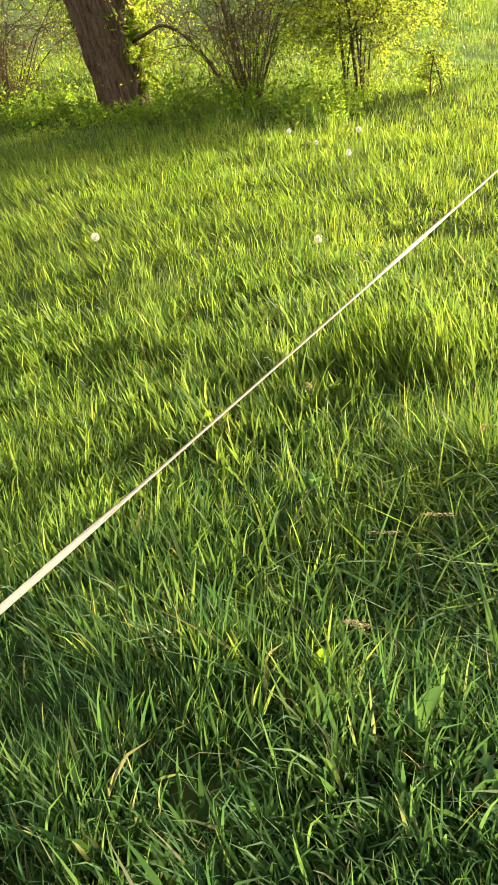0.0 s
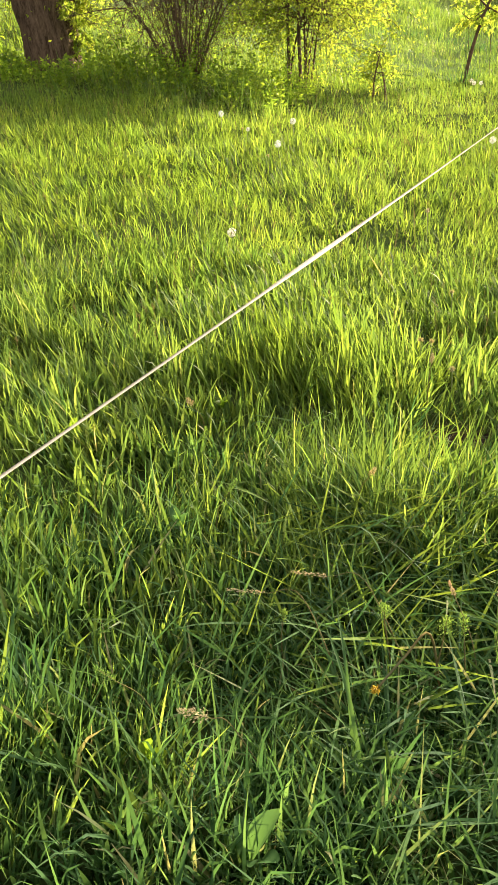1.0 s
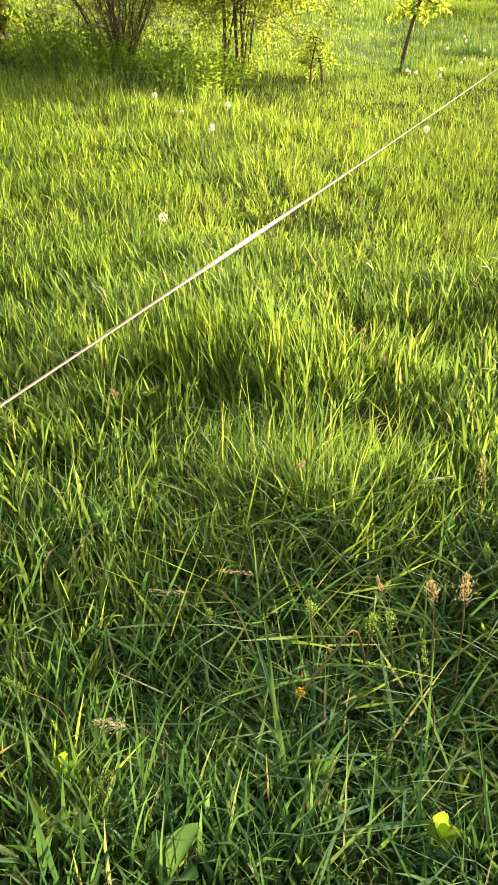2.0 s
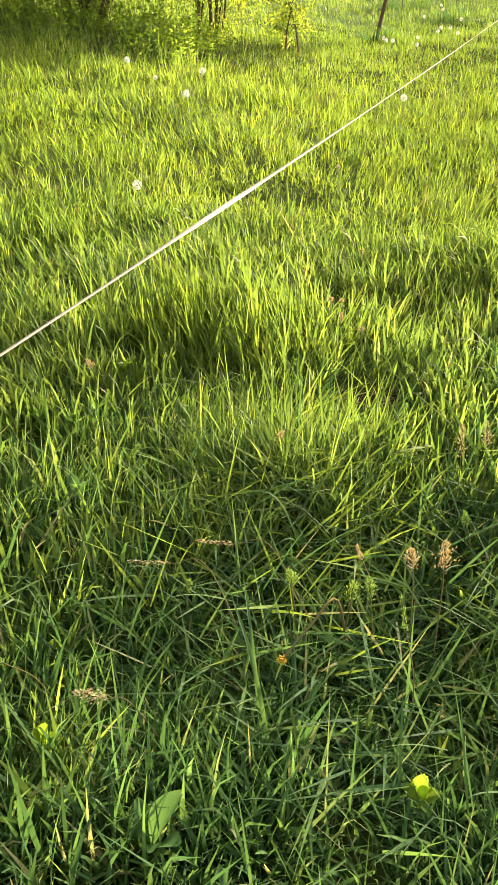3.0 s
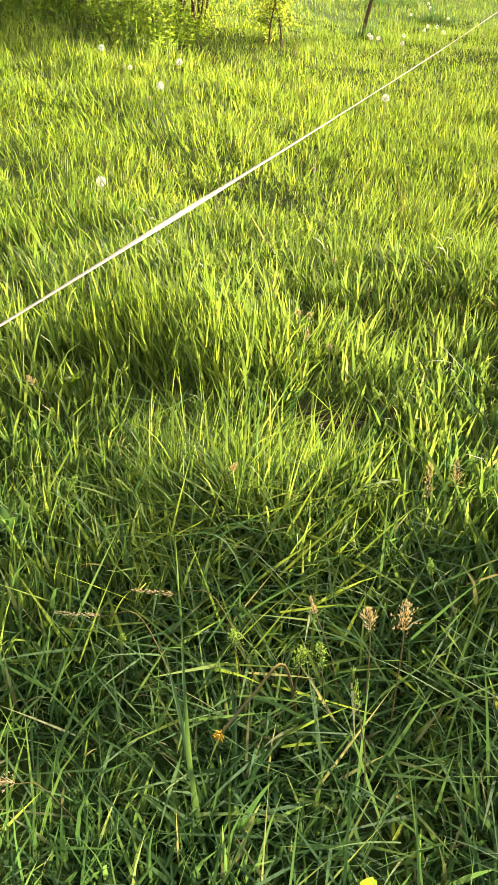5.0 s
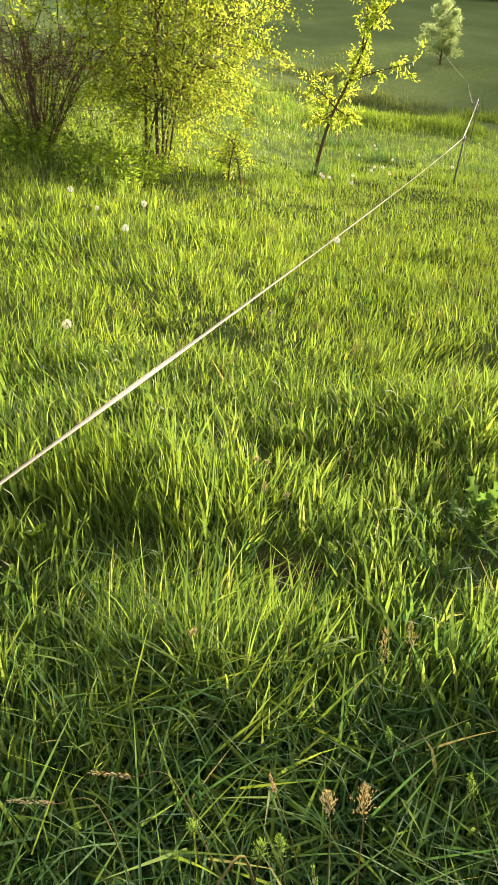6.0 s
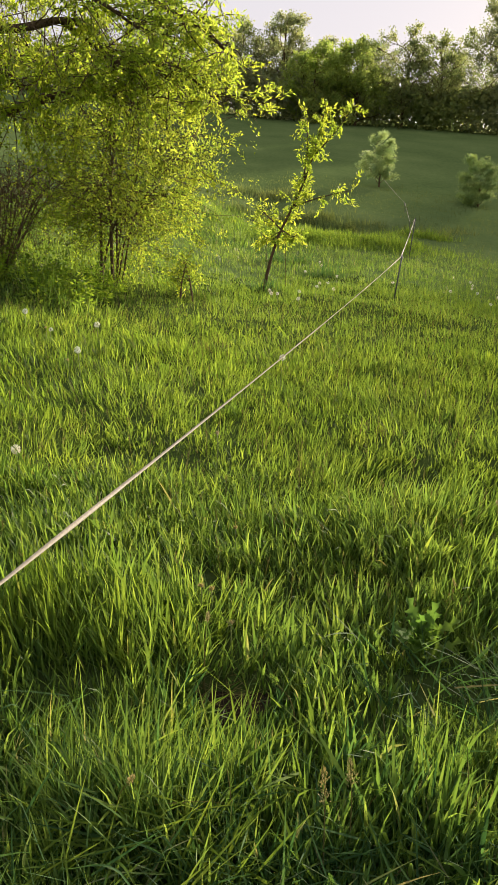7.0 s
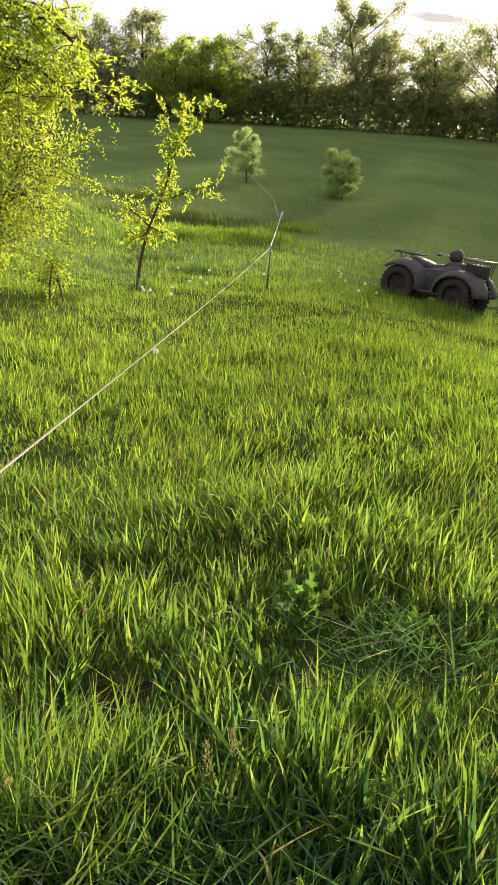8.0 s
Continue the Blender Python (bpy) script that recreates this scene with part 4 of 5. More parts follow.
def build_quad():
    root = empty("quad_bike")
    tyre, rim = tyre_mesh(0.37, 0.28), rim_mesh(0.19, 0.2)
    for x in (-0.62, 0.62):
        for y in (-0.43, 0.43):
            w = part("wheel", tyre, root)
            w.location = (x, y, 0.36)
            if x > 0:
                w.rotation_euler = (0, 0, radians(-8))
            part("rim", rim, w, "steel wheel rim")
            part("mudguard", fender_mesh(x, 0.4, 0.43, 0.1 * np.sign(y), 0.6 * np.sign(y), -12 if x < 0 else 2, 138 if x < 0 else 196, 1.0, 0.05), root)
    part("body", loft([(-0.95, 0.2, 0.62, 0.8), (-0.8, 0.3, 0.5, 0.86), (-0.5, 0.3, 0.42, 0.85), (-0.2, 0.27, 0.33, 0.77), (0.1, 0.3, 0.33, 0.84), (0.35, 0.33, 0.38, 0.93), (0.6, 0.34, 0.45, 0.9), (0.82, 0.3, 0.48, 0.84), (0.93, 0.2, 0.5, 0.74)], PLASTIC), root, "dusty brown plastic bodywork")
    part("seat", loft([(-0.66, 0.1, 0.8, 0.9), (-0.55, 0.18, 0.78, 0.95), (-0.35, 0.17, 0.74, 0.91), (-0.12, 0.15, 0.72, 0.86), (0.08, 0.13, 0.76, 0.89), (0.2, 0.08, 0.82, 0.92)], VINYL), root, "black vinyl saddle")
    part("fuel_tank", loft([(0.1, 0.1, 0.8, 0.9), (0.22, 0.17, 0.8, 0.98), (0.4, 0.17, 0.82, 0.99), (0.55, 0.1, 0.84, 0.94)], PLASTIC), root)
    part("engine", loft([(-0.28, 0.16, 0.22, 0.5), (-0.2, 0.24, 0.2, 0.55), (0.15, 0.24, 0.2, 0.55), (0.24, 0.16, 0.24, 0.5)], STEEL), root)
    for sgn in (-1, 1):
        bm = bmesh.new()
        bmesh.ops.create_cube(bm, size=1, matrix=Matrix.Translation((0.0, sgn * 0.42, 0.33)) @ Matrix.Diagonal((0.62, 0.26, 0.035, 1)))
        part("footboard", solid(bm, PLASTIC, 0.012), root)
        part("side_panel", loft([(-0.36, 0.02, 0.36, 0.7), (-0.2, 0.04, 0.33, 0.76), (0.2, 0.04, 0.33, 0.8), (0.36, 0.02, 0.36, 0.74)], PLASTIC), root).location = (0, sgn * 0.27, 0)
    # rear rack
    z = 0.97
    part("rear_rack", pipe([(-0.95, -0.3, z), (-0.5, -0.3, z), (-0.47, 0, z), (-0.5, 0.3, z), (-0.95, 0.3, z), (-0.98, 0, z + 0.01)], 0.015, IRON, closed=True), root, "black tubular rack")
    for y in (-0.22, -0.07, 0.07, 0.22):
        part("rack_bar", pipe([(-0.97, y, z), (-0.48, y, z)], 0.01, IRON), root)
    for x in (-0.9, -0.7, -0.55):
        part("rack_bar", pipe([(x, -0.3, z), (x, 0.3, z)], 0.01, IRON), root)
    for y in (-0.24, 0.24):
        part("rack_strut", pipe([(-0.75, y, 0.78), (-0.85, y, 0.97)], 0.013, IRON), root)
        part("tail_bar", pipe([(-0.92, y, 0.97), (-1.08, y * 1.3, 0.76)], 0.014, STEEL), root)
    # front carrier: an open wire basket
    x0, x1, hy, zl, zh = 0.6, 1.0, 0.3, 0.74, 1.1
    part("carrier_rim", pipe([(x0, -hy, zh), (x1, -hy, zh), (x1, hy, zh), (x0, hy, zh)], 0.018, STEEL, closed=True), root, "bright steel rim of the front carrier")
    part("carrier_base", pipe([(x0, -hy, zl), (x1 - 0.05, -hy, zl), (x1 - 0.05, hy, zl), (x0, hy, zl)], 0.012, STEEL, closed=True), root)
    for k in range(6):
        x = x0 + (x1 - x0) * k / 5
        for y in (-hy, hy):
            part("carrier_wire", pipe([(x - 0.05 * k / 5, y, zl), (x, y, zh)], 0.008, IRON, 5), root)
        part("carrier_wire", pipe([(x - 0.05 * k / 5, -hy, zl), (x - 0.05 * k / 5, hy, zl)], 0.006, IRON, 5), root)
    for k in range(7):
        y = -hy + 2 * hy * k / 6
        part("carrier_wire", pipe([(x1 - 0.05, y, zl), (x1, y, zh)], 0.008, IRON, 5), root)
        part("carrier_wire", pipe([(x0, y, zl), (x0, y, zh)], 0.006, IRON, 5), root)
    # added dark block stands in for the dark inside the open basket
    bm = bmesh.new()
    bmesh.ops.create_cube(bm, size=1, matrix=Matrix.Translation((0.78, 0, 0.89)) @ Matrix.Diagonal((0.3, 0.54, 0.24, 1)))
    part("carrier_fill", solid(bm, IRON, 0.02), root, "dark block filling the front carrier")
    part("bumper", pipe([(0.75, -0.24, 0.45), (0.92, -0.22, 0.5), (0.96, -0.2, 0.74), (0.96, 0.2, 0.74), (0.92, 0.22, 0.5), (0.75, 0.24, 0.45)], 0.017, STEEL), root)
    for y in (-0.16, 0.0, 0.16):
        part("bumper_bar", pipe([(0.93, y, 0.5), (0.96, y, 0.74)], 0.01, STEEL), root)
    for y in (-0.2, 0.2):
        bm = bmesh.new()
        bmesh.ops.create_uvsphere(bm, u_segments=12, v_segments=8, radius=0.07, matrix=Matrix.Translation((0.88, y, 0.64)) @ Matrix.Diagonal((0.6, 1, 0.8, 1)))
        part("headlight", solid(bm, LENS), root, "clear headlight")
    # steering
    part("steering_column", pipe([(0.4, 0, 0.75), (0.2, 0, 1.05)], 0.022, STEEL), root)
    part("handlebar", pipe([(0.06, -0.4, 1.06), (0.14, -0.22, 1.09), (0.22, -0.08, 1.05), (0.22, 0.08, 1.05), (0.14, 0.22, 1.09), (0.06, 0.4, 1.06)], 0.013, STEEL), root)
    for sgn in (-1, 1):
        part("grip", pipe([(0.115, sgn * 0.28, 1.078), (0.055, sgn * 0.41, 1.057)], 0.019, VINYL), root)
        part("brake_lever", pipe([(0.17, sgn * 0.24, 1.08), (0.13, sgn * 0.39, 1.055)], 0.006, STEEL, 5), root)
    bm = bmesh.new()
    bmesh.ops.create_uvsphere(bm, u_segments=20, v_segments=14, radius=1.0)
    for v in bm.verts:
        v.co = Vector((0.27 + 0.145 * v.co.x, 0.13 * v.co.y, 1.07 + 0.14 * v.co.z * (1.0 if v.co.z > 0 else 0.8)))
    part("steering_pod", solid(bm, IRON), root, "dark rounded pod on the handlebar")
    # pale strip bent round the front of the pod
    arc = [(0.29 + 0.14 * math.cos(a), 0.0, 1.07 + 0.145 * math.sin(a)) for a in np.linspace(-0.6, 1.5, 9)]
    part("pod_edge", pipe(arc, 0.02, PALE), root, "pale edge of the handlebar pod")
    for sgn in (-1, 1):
        part("suspension_arm", pipe([(0.55, sgn * 0.15, 0.4), (0.62, sgn * 0.34, 0.31)], 0.016, STEEL), root)
    part("rear_axle", pipe([(-0.62, -0.34, 0.31), (-0.62, 0.34, 0.31)], 0.035, STEEL), root)
    part("exhaust", pipe([(-0.2, -0.2, 0.45), (-0.5, -0.24, 0.52), (-0.95, -0.24, 0.58)], 0.045, STEEL), root)
    # stand it on the slope
    ahead = Vector((0.664, -0.748, 0))
    side = Vector((0.748, 0.664, 0))
    mid = Vector((5.47, 12.72, 0))
    zz = lambda v: float(land(v.x, v.y))
    fx = (ahead + Vector((0, 0, (zz(mid + ahead * 0.62) - zz(mid - ahead * 0.62)) / 1.24))).normalized()
    fy = (side + Vector((0, 0, (zz(mid + side * 0.43) - zz(mid - side * 0.43)) / 0.86)))
    up = fx.cross(fy).normalized()
    fy = up.cross(fx)
    root.matrix_world = Matrix.Translation((mid.x, mid.y, zz(mid) - 0.04)) @ Matrix((fx, fy, up)).transposed().to_4x4() @ Matrix.Scale(0.9, 4)
    tagged(root, "dark dusty quad bike with racks parked on the grass", "quad bike")


build_quad()

# ---- plants in the meadow ----
def in_grass(x, y, z):
    return np.array([x, y, z]), np.array([x, y, float(land(x, y))])


FLUFF = leafy("seed_fluff", [(0.0, (0.68, 0.66, 0.6)), (1.0, (0.85, 0.83, 0.78))], (1.0, 0.98, 0.92), 0.45, patch_tint=(1, 1, 1))
STEM = surface("flower_stem", [(0.3, (0.1, 0.15, 0.04)), (0.7, (0.2, 0.22, 0.08))], 60, 0.5, bump=0.1)
BUD = surface("dry_bud", [(0.3, (0.12, 0.08, 0.05)), (0.7, (0.28, 0.2, 0.13))], 90, 0.8, bump=0.3)


def build_dandelion(head, radius=0.024, n=90):
    top, foot = in_grass(*head)
    root = empty("dandelion", foot)
    h = top - foot
    g = Geo()
    b = rng.normal(0, 0.02, 2)
    p = curve([(b[0], b[1], -0.02), (b[0] * 0.6, b[1] * 0.6, h[2] * 0.5), (0, 0, h[2])], 4)
    tube(g, p, 0.0022, 5)
    part("stem", g.mesh("stem", STEM), root)
    c = Geo()
    d = rng.normal(size=(n, 3))
    d /= np.linalg.norm(d, axis=1)[:, None]
    leaves(c, d * 0.004 + h, d, np.full(n, radius) * rng.uniform(0.85, 1.05, n), np.full(n, 0.0012))
    for k in range(3):
        e = d + rng.normal(0, 0.05, d.shape)
        leaves(c, e * radius * 0.82 + h, np.cross(d, rng.normal(size=d.shape)) + 0.6 * d, np.full(n, radius * 0.38), np.full(n, 0.0026))
    part("seed_head", c.mesh("seed_head", FLUFF, False), root, "white fluffy seed head")
    core = Geo()
    tube(core, [h - [0, 0, 0.006], h, h + [0, 0, 0.004]], [0.003, 0.005, 0.003], 6)
    part("core", core.mesh("core", BUD), root)
    tagged(root, "dandelion clock on a thin stem above the grass", "dandelion", "dandelion clocks")


for head in ((-1.31, 5.9, 0.53), (-1.12, 3.2, 0.36), (-1.22, 4.88, 0.52), (-1.98, 6.1, 0.61), (-2.35, 2.91, 0.64), (0.26, 5.42, 0.36), (0.56, 9.82, 0.24), (0.19, 10.05, 0.28), (0.28, 10.2, 0.26)):
    build_dandelion(head)
build_dandelion((-1.65, 5.71, 0.52), 0.017, 60)
for k in range(20):
    x, y = rng.uniform(0.0, 4.4), rng.uniform(10.3, 14.5)
    build_dandelion((x, y, float(land(x, y)) + rng.uniform(0.14, 0.26)), 0.024, 60)


def build_panicle(foot, bend, head, size, mat, label, fine=1.0):
    """A grass stalk with an open or narrow seed head."""
    a, b, c = (np.array(v, float) for v in (foot, bend, head))
    root = empty("grass_stalk", a)
    d = c - b
    d /= np.linalg.norm(d)
    end = c + d * size
    p = curve([(0, 0, -0.01), b - a, c - a, end - a], 6)
    g = Geo()
    tube(g, p, np.linspace(0.0016, 0.0007, len(p)), 4)
    part("stalk", g.mesh("stalk", STRAW), root)
    sd = Geo()
    n = int(90 * fine + 90)
    s = rng.random(n)
    q = c - a + d * (size * s)[:, None]
    out = rng.normal(0, 1, (n, 3))
    out /= np.linalg.norm(out, axis=1)[:, None]
    reach = size * 0.42 * fine * (1.05 - s) * rng.random(n) + 0.002
    slim = fine < 0.3
    leaves(sd, q + out * reach[:, None] + d * reach[:, None], out * (0.25 if slim else 0.7) + d, rng.uniform(0.005, 0.009, n), rng.uniform(0.0015, 0.0028, n))
    if fine > 0.5:
        for k in range(12):
            o2 = rng.normal(0, 1, 3)
            o2 /= np.linalg.norm(o2)
            s2 = rng.random() * 0.8
            st = c - a + d * size * s2
            tube(sd, [st, st + (o2 + d) * size * 0.3 * fine * (1.05 - s2)], 0.0005, 3)
    part("seed_head", sd.mesh("seed_head", mat, False), root, "dry seed head" if mat == SEED else "green seed head")
    tagged(root, label, "grass stalk", "grass stalks")


DRY, GREEN = "dry pale grass stalk bent over with a seed head", "green grass stalk with an open seed head"
build_panicle((-0.05, 0.72, 0.0), (-0.165, 0.822, 0.178), (-0.249, 0.822, 0.182), 0.085, SEED, DRY, 0.12)
build_panicle((-0.2, 0.66, 0.0), (-0.304, 0.76, 0.168), (-0.388, 0.756, 0.172), 0.088, SEED, DRY, 0.1)
build_panicle((0.2, 0.7, 0.0), (0.208, 0.75, 0.15), (0.208, 0.76, 0.19), 0.07, SEED, DRY, 1.0)
build_panicle((0.15, 0.72, 0.0), (0.148, 0.765, 0.15), (0.145, 0.771, 0.18), 0.05, SEED, DRY, 1.0)
build_panicle((0.28, 1.14, 0.0), (0.28, 1.155, 0.16), (0.279, 1.162, 0.2), 0.09, SEED, "upright grass stalk with a brownish seed head", 0.6)
build_panicle((0.35, 1.2, 0.0), (0.35, 1.21, 0.16), (0.348, 1.217, 0.2), 0.07, SEED, "upright grass stalk with a brownish seed head", 0.6)
build_panicle((-0.33, 0.42, 0.0), (-0.385, 0.41, 0.15), (-0.42, 0.4, 0.17), 0.06, SEED, DRY, 0.6)
build_panicle((0.0, 0.72, 0.0), (0.015, 0.69, 0.14), (0.017, 0.682, 0.17), 0.075, THISTLE, GREEN, 0.8)
build_panicle((0.07, 0.72, 0.0), (0.06, 0.69, 0.14), (0.058, 0.685, 0.17), 0.075, THISTLE, GREEN, 0.8)
build_panicle((-0.1, 0.75, 0.0), (-0.11, 0.725, 0.14), (-0.11, 0.718, 0.17), 0.045, THISTLE, GREEN, 1.0)
build_panicle((0.142, 0.52, 0.0), (0.142, 0.535, 0.12), (0.125, 0.58, 0.2), 0.07, THISTLE, GREEN, 0.2)
for k in range(30):
    x, y = rng.uniform(-1.2, 1.3), rng.uniform(0.1, 3.2)
    z = float(land(x, y))
    h = rng.uniform(0.14, 0.26)
    lx, ly = rng.normal(0, 0.05, 2)
    build_panicle((x, y, z), (x + lx * 0.4, y + ly * 0.4, z + h * 0.7), (x + lx, y + ly, z + h), rng.uniform(0.03, 0.055), THISTLE if k % 5 else SEED, GREEN if k % 5 else DRY, rng.uniform(0.1, 0.6))


def build_bud():
    top, foot = in_grass(-0.111, 0.547, 0.14)
    root = empty("flower_bud", foot)
    g = Geo()
    tube(g, curve([(0.13, 0.17, 0.0), (0.1, 0.135, 0.17 - foot[2]), (0.05, 0.068, 0.165 - foot[2]), (0, 0, top[2] - foot[2])], 5), 0.0028, 6)
    part("stem", g.mesh("stem", STRAW), root, "pale stem")
    c = Geo()
    n = 60
    d = rng.normal(0, 1, (n, 3)) + [-0.8, -0.8, 0.3]
    leaves(c, np.tile(top - foot, (n, 1)), d, rng.uniform(0.008, 0.016, n), np.full(n, 0.004))
    part("bud", c.mesh("bud", leafy("yellow_petal", [(0.0, (0.45, 0.28, 0.02)), (1.0, (0.6, 0.42, 0.04))], (1.2, 1.1, 0.8), 0.3), False), root, "yellow closed bud")
    tagged(root, "closing yellow dandelion bud lying in the grass", "flower")


build_bud()


def lobed_leaf(length, width, lobes, curl):
    """A spiny lobed leaf along +x, arching upward and over."""
    g = Geo()
    n = max(lobes, 2) * 6 + 1
    s = np.linspace(0, 1, n)
    base = np.sin(np.pi * np.clip(s * 0.93 + 0.04, 0, 1)) ** 0.7
    tooth = 0.3 + 0.7 * (1 - np.abs(2 * (lobes * s % 1) - 1)) ** 1.8 if lobes > 1 else np.ones(n)
    w = width * 0.5 * base * tooth
    x, z = length * s, curl * length * (s * 0.9 - 0.9 * s**2)
    lift = w * (0.25 + (0.5 * np.sin(lobes * np.pi * s) if lobes > 1 else 0))
    mid = np.stack([x, 0 * s, z], 1)
    sw = width * 0.2 * (tooth - 0.5)
    left, right = np.stack([x + sw, w, z + lift], 1), np.stack([x + sw, -w, z + lift], 1)
    v = np.concatenate([left, mid, right])
    i = np.arange(n - 1)
    g.add(v, np.concatenate([np.stack([i, i + 1, n + i + 1, n + i], 1), np.stack([n + i, n + i + 1, 2 * n + i + 1, 2 * n + i], 1)]))
    return g


def build_rosette(name, place, count, length, width, lobes, rise, mat, label, category, lift=0.0):
    root = empty(name, ground_at(*place, 0.0))
    if lift:
        st = Geo()
        tube(st, [(0.01, 0.01, -0.02), (0, 0, lift * 0.6), (0, 0, lift + 0.03)], 0.0018, 5)
        part("stem", st.mesh("stem", STEM), root)
    shapes = [lobed_leaf(length * k, width * k, lobes, 0.5).mesh("leaf", mat) for k in (1.0, 0.8, 0.65)]
    for k in range(count):
        ob = part("leaf", shapes[k % 3], root)
        ob.rotation_euler = (rng.normal(0, 0.25), -rng.uniform(*rise), k * 2.4 + rng.normal(0, 0.3))
        ob.location = (0, 0, lift + 0.02 + 0.5 * length * k / count)
    tagged(root, label, category)


build_rosette("thistle", (0.68, 1.98), 30, 0.17, 0.07, 5, (0.25, 1.35), THISTLE, "young thistle with spiny lobed leaves in the grass", "thistle")
build_rosette("thistle", (1.02, 1.86), 9, 0.13, 0.05, 5, (0.2, 0.8), THISTLE, "low thistle rosette with pale spiny leaves", "thistle")
build_rosette("thistle", (-0.13, 0.08), 8, 0.13, 0.045, 5, (0.3, 0.9), DIM_GRASS, "thistle rosette with spiny leaves among trodden grass", "thistle")
build_rosette("dock", (-0.3, 0.2), 4, 0.12, 0.05, 1, (0.5, 1.1), DIM_GRASS, "broad-leaved dock seedling in the grass", "weed", 0.05)
build_rosette("dock", (-0.69, 1.0), 3, 0.07, 0.035, 1, (0.7, 1.2), DIM_GRASS, "small broad-leaved seedling in the grass", "weed", 0.12)
for x, y in ((-1.2, 1.4), (-1.0, 0.75), (-0.75, 1.65), (0.15, 0.35), (0.45, 0.6), (-0.55, 0.35)):
    build_rosette("clover", (x, y), 6, 0.05, 0.035, 1, (0.6, 1.3), WEED, "small round-leaved clover plant in the grass", "clover", 0.07)


def build_undergrowth():
    """Nettles and other leafy weeds round the foot of the willow and the bushes."""
    g = Geo()
    for k in range(900):
        x, y = rng.uniform(-7.6, -1.7), rng.normal(8.1, 0.55)
        y += 0.25 * (x + 4.8) * 0.5
        clump = float(speckle(np.array([x]), np.array([y]), 0.45, 4)[0])
        if np.hypot(x + 4.82, y - 8.65) < 0.45 or rng.random() > 0.15 + 1.5 * clump:
            continue
        h = rng.uniform(0.16, 0.46) * (0.5 + 1.0 * clump) * (0.6 if abs(x + 4.7) < 0.7 else 1) * (0.7 if x > -2.6 else 1)
        z0 = float(land(x, y))
        n = 16
        s = rng.random(n)
        a = rng.uniform(0, 2 * np.pi, n)
        pl = np.stack([x + 0.02 * np.cos(a), y + 0.02 * np.sin(a), z0 + h * s], 1)
        di = np.stack([np.cos(a), np.sin(a), rng.uniform(-0.2, 0.6, n)], 1)
        leaves(g, pl, di, rng.uniform(0.035, 0.08, n), rng.uniform(0.018, 0.036, n))
        tube(g, [(x, y, z0 - 0.02), (x, y, z0 + h)], 0.003, 3)
    tagged(new("undergrowth", g.mesh("undergrowth", WEED, False)), "leafy nettles and weeds round the foot of the willow", "weeds", kind="stuff")


build_undergrowth()


def build_earth():
    g = Geo()
    n, m = 14, 6
    v = []
    for i in range(m):
        for j in range(n):
            a = 2 * np.pi * j / n
            r = (i / (m - 1)) * (0.14 + 0.04 * math.sin(3 * a))
            x, y = 0.05 + r * math.cos(a), 1.74 + 0.8 * r * math.sin(a)
            v.append((x, y, float(land(x, y)) + 0.012 * (1 - i / (m - 1)) + rng.normal(0, 0.004) - (0.02 if i == m - 1 else 0)))
    i, j = np.meshgrid(np.arange(m - 1), np.arange(n), indexing="ij")
    k = (j + 1) % n
    g.add(v, np.stack([i * n + j, (i + 1) * n + j, (i + 1) * n + k, i * n + k], -1))
    tagged(new("bare_soil", g.mesh("bare_soil", EARTH)), "patch of dark bare soil with dead grass", "soil", kind="structure")
    t = Geo()
    q = np.stack([0.03 + rng.normal(0, 0.08, 110), 1.78 + rng.normal(0, 0.06, 110)], 1)
    blades(t, np.c_[q, land(q[:, 0], q[:, 1]) + 0.015], rng.uniform(0.05, 0.13, 110), np.full(110, 0.003), np.full(110, 1.45), rng.uniform(-0.1, 0.2, 110), rng.uniform(0, 6.28, 110), 2)
    tagged(new("dead_grass", t.mesh("dead_grass", STRAW)), "dry brown grass bits lying on bare soil", "dead grass", kind="stuff")


build_earth()


def build_straw():
    """Long dry and broad blades lying across the trodden patch."""
    for name, mat, n, w, mid, wide, text in (
        ("dead_grass", STRAW, 8, 0.002, (0.0, 0.95), (0.45, 0.4), "dry straw-coloured stalks lying in the grass"),
        ("meadow_grass", DIM_GRASS, 1300, 0.0055, (0.15, 0.68), (0.48, 0.34), "broad grass blades lying across the trodden patch"),
        ("meadow_grass", DIM_GRASS, 320, 0.006, (0.95, 1.7), (0.22, 0.13), "long blades lying flat beside the thistle"),
        ("meadow_grass", GRASS, 420, 0.0065, (-0.12, 1.08), (0.26, 0.24), "pale bright blades leaning over the trodden patch"),
    ):
        g = Geo()
        x, y = rng.normal(mid[0], wide[0], n), rng.normal(mid[1], wide[1], n)
        lift = rng.uniform(0.04, 0.13, n)
        blades(g, np.stack([x, y, land(x, y) + lift], 1), rng.uniform(0.1, 0.26, n), np.full(n, w) * rng.uniform(0.7, 1.3, n), rng.uniform(0.7, 1.3, n), rng.uniform(0.0, 0.5, n), rng.uniform(0, 6.28, n), 4, tip=0.05)
        tagged(new(name, g.mesh(name, mat)), text, "dead grass" if mat == STRAW else "grass", kind="stuff")


build_straw()


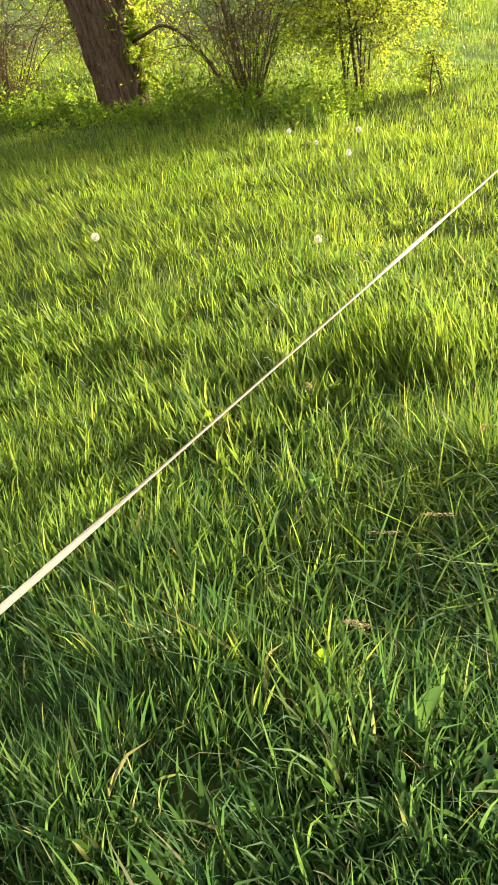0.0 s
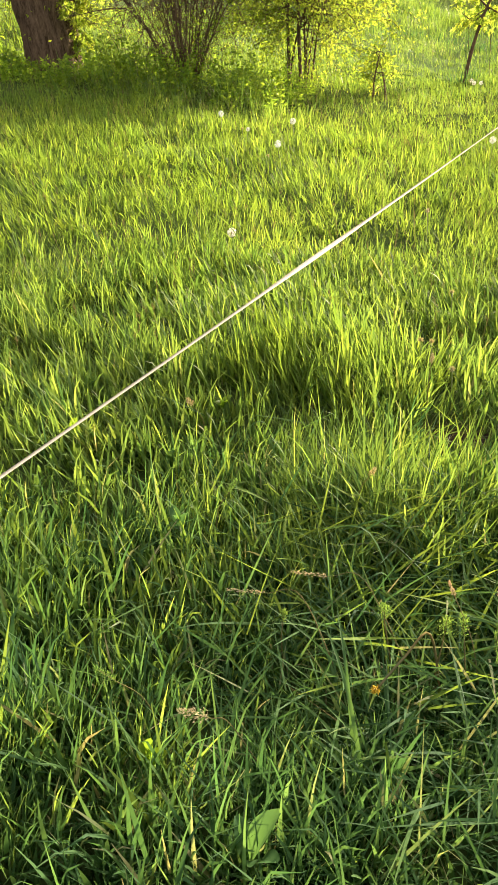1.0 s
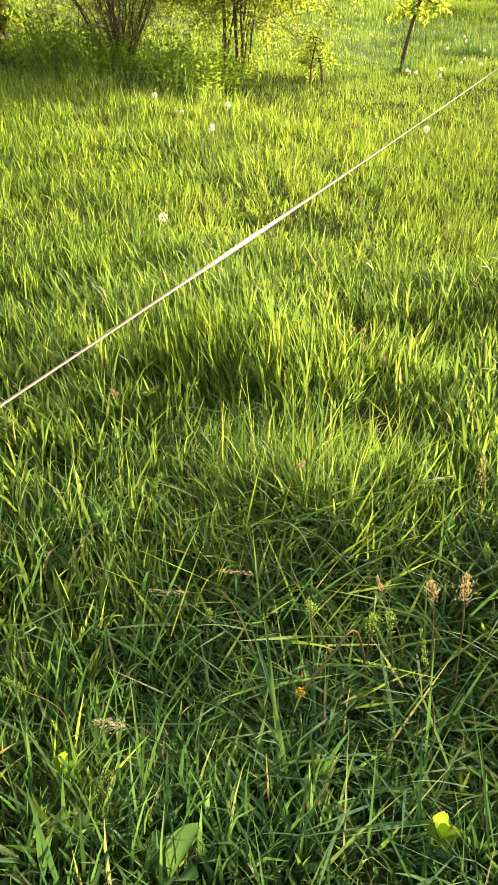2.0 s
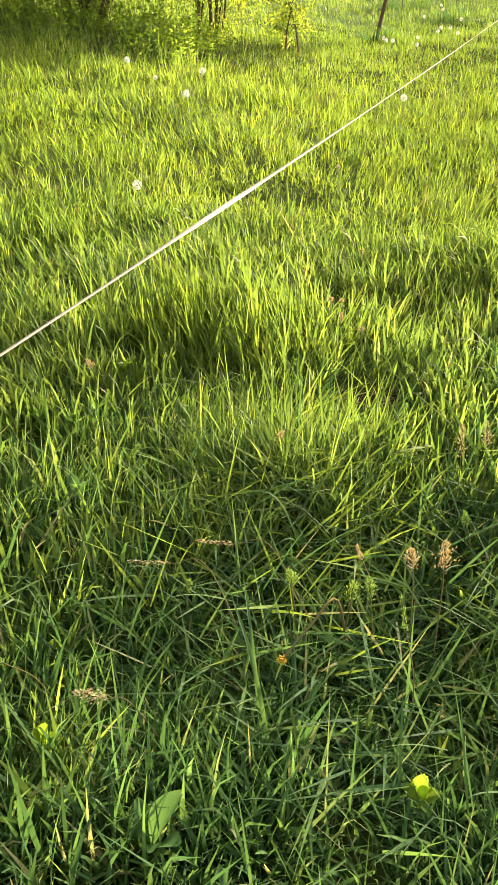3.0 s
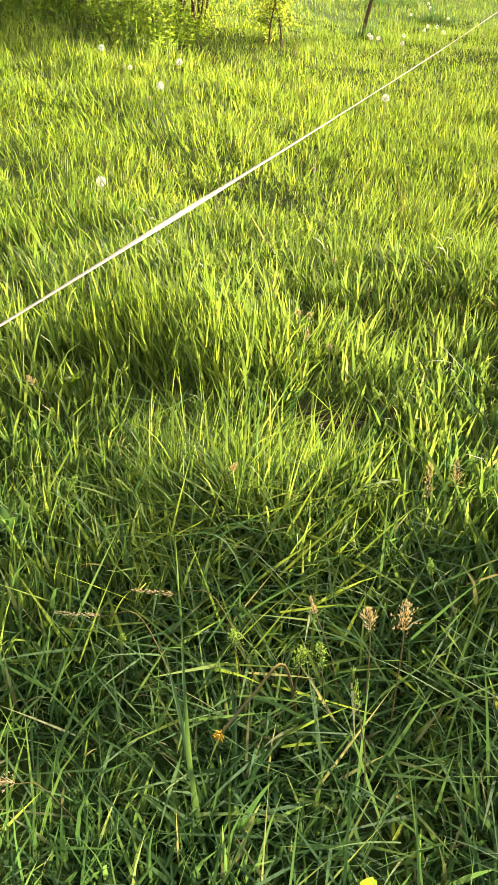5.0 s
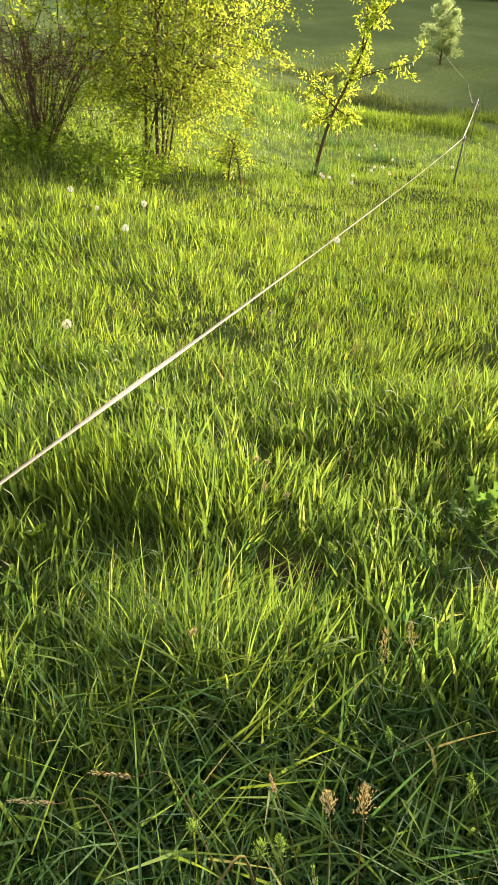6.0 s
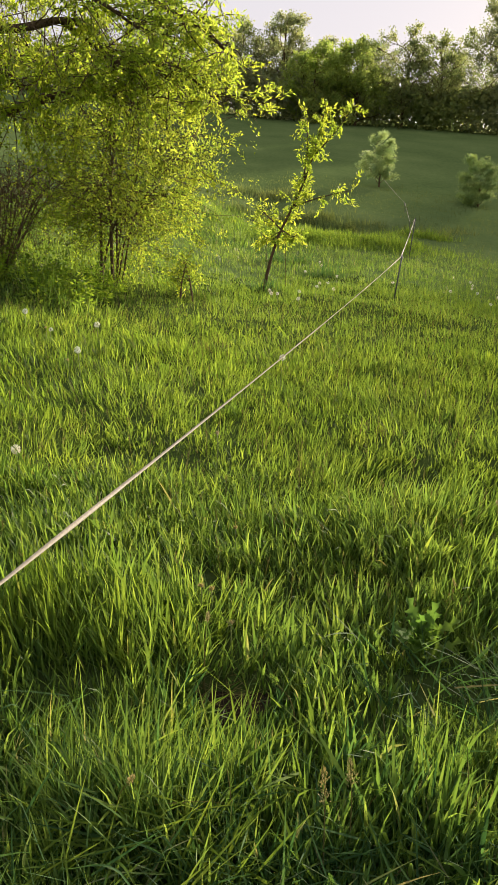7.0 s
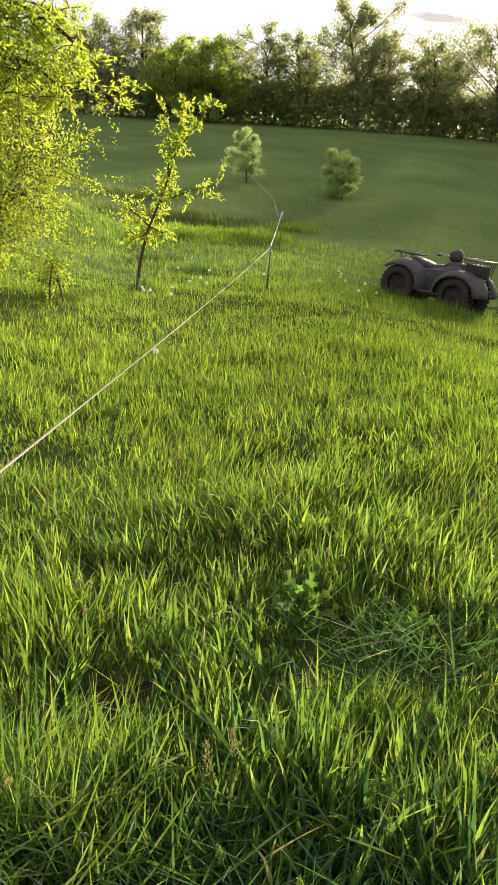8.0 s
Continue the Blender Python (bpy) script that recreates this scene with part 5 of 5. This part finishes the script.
def build_seeding_grass():
    """Fine flowering stalks that stand over the meadow, each with a few brownish spikelets."""
    g = Geo()
    x, y = scatter(2300, 2.4, 10.5, -40, 34, wide=0.0)
    n = len(x)
    h = rng.uniform(0.14, 0.26, n)
    head, tilt = rng.uniform(0, 2 * np.pi, n), np.abs(rng.normal(0.1, 0.12, n))
    base = np.stack([x, y, land(x, y)], 1)
    blades(g, base, h, np.full(n, 0.0022), tilt, rng.uniform(0, 0.3, n), head, 2, tip=0.4)
    up = np.stack([np.sin(tilt) * np.cos(head), np.sin(tilt) * np.sin(head), np.cos(tilt)], 1)
    for _ in range(6):
        leaves(g, base + up * (h * rng.uniform(0.72, 1.0, n))[:, None], up + rng.normal(0, 0.45, (n, 3)), rng.uniform(0.012, 0.028, n), rng.uniform(0.003, 0.005, n), flat=True)
    tagged(new("seeding_grass", g.mesh("seeding_grass", STRAW)), "fine brownish seeding grass stalks above the meadow", "grass", kind="stuff")


build_seeding_grass()


def build_broad_grass(foot, tip, width):
    """A small plant of broad blades, the longest lying over the other grass."""
    a, b = np.array(foot, float), np.array(tip, float)
    root = a + (a - b) * 0.6
    root[2] = float(land(root[0], root[1]))
    thing = empty("broad_grass", root)
    for turn, share in ((0.0, 1.0), (0.7, 0.6), (-0.9, 0.5)):
        c, sn = math.cos(turn), math.sin(turn)
        m = np.array([[c, -sn, 0], [sn, c, 0], [0, 0, 1]])
        p = curve([np.zeros(3), m @ (a - root) * share, m @ (b - root) * share], 5)
        d = np.cross(p[-1] - p[0], [0, 0, 1.0])
        d /= np.linalg.norm(d)
        n = len(p)
        s = np.linspace(0, 1, n)
        w = width * 0.5 * np.maximum(1 - s**3, 0.05)[:, None]
        v = np.stack([p - d * w, p + [0, 0, -0.0015], p + d * w], 1)
        i = np.arange(n - 1)
        g = Geo()
        g.add(v, np.concatenate([np.stack([3 * i, 3 * i + 1, 3 * i + 4, 3 * i + 3], 1), np.stack([3 * i + 1, 3 * i + 2, 3 * i + 5, 3 * i + 4], 1)]))
        part("blade", g.mesh("blade", DIM_GRASS), thing)
    tagged(thing, "grass plant with broad blades lying across the meadow", "grass plant", "broad grass plants")


for foot, tip, w in (((-0.162, 0.504, 0.16), (-0.239, 0.682, 0.18), 0.009), ((-0.173, 0.558, 0.16), (-0.22, 0.742, 0.18), 0.008), ((-0.168, 0.972, 0.2), (-0.293, 0.977, 0.2), 0.007), ((-0.552, 1.468, 0.22), (-0.62, 1.41, 0.21), 0.008)):
    build_broad_grass(foot, tip, w)


def build_spent(x, y, z):
    """A spent flower head: a brown knob on a bare stem."""
    top, foot = in_grass(x, y, z)
    root = empty("spent_flower", foot)
    g = Geo()
    h = z - foot[2]
    tube(g, curve([(rng.normal(0, 0.02), rng.normal(0, 0.02), -0.01), (0, 0, h * 0.6), (0, 0, h)], 4), 0.002, 5)
    part("stem", g.mesh("stem", STEM), root)
    c = Geo()
    n = 40
    leaves(c, np.tile([0, 0, h], (n, 1)), rng.normal(0, 0.6, (n, 3)) + [0, 0, 0.8], rng.uniform(0.01, 0.02, n), np.full(n, 0.004))
    part("head", c.mesh("head", SEED, False), root, "brown dried flower head")
    tagged(root, "spent brown dandelion head on a bare stem", "spent flower", "spent flowers")


for x, y, z in ((-0.06, 2.12, 0.21), (-0.1, 2.16, 0.2), (0.02, 1.95, 0.18), (-0.13, 3.54, 0.34), (0.01, 2.57, 0.24), (-1.3, 4.9, 0.44), (-1.75, 5.9, 0.5)):
    build_spent(x, y, z)


def build_cloud():
    """A small grey streak of cloud far off, thin and frayed at its edges."""
    m, n, l, p = material("cloud", 1.0)
    p.inputs["Base Color"].default_value = (0.42, 0.45, 0.45, 1)
    p.inputs["Specular IOR Level"].default_value = 0.0
    co, near, noi = n.new("ShaderNodeTexCoord"), n.new("ShaderNodeMapping"), n.new("ShaderNodeTexNoise")
    near.inputs["Scale"].default_value = (1 / 75, 0, 1 / 12)
    ball = n.new("ShaderNodeTexGradient")
    ball.gradient_type = "SPHERICAL"
    noi.inputs["Scale"].default_value, noi.inputs["Detail"].default_value = 3.2, 6
    l.new(co.outputs["Object"], near.inputs["Vector"])
    l.new(near.outputs["Vector"], ball.inputs["Vector"])
    l.new(near.outputs["Vector"], noi.inputs["Vector"])
    mul = n.new("ShaderNodeMath")
    mul.operation = "MULTIPLY"
    l.new(ball.outputs["Fac"], mul.inputs[0])
    l.new(noi.outputs["Fac"], mul.inputs[1])
    r = ramp(n, [(0.04, (0, 0, 0)), (0.3, (0.6, 0.6, 0.6))])
    l.new(mul.outputs[0], r.inputs["Fac"])
    l.new(r.outputs["Color"], p.inputs["Alpha"])
    g = Geo()
    u, v = np.meshgrid(np.linspace(-70, 70, 30), np.linspace(-15, 15, 8), indexing="ij")
    i, j = np.meshgrid(np.arange(29), np.arange(7), indexing="ij")
    g.add(np.stack([u, 0.002 * u * u, v + 3 * np.sin(u * 0.05)], -1), np.stack([i * 8 + j, (i + 1) * 8 + j, (i + 1) * 8 + j + 1, i * 8 + j + 1], -1))
    ob = new("cloud", g.mesh("cloud", m))
    ob.matrix_world = pose(541, 1370, 285, 0, 9, -20)
    tagged(ob, "small grey streak of cloud in a pale sky", "cloud", kind="structure")


build_cloud()
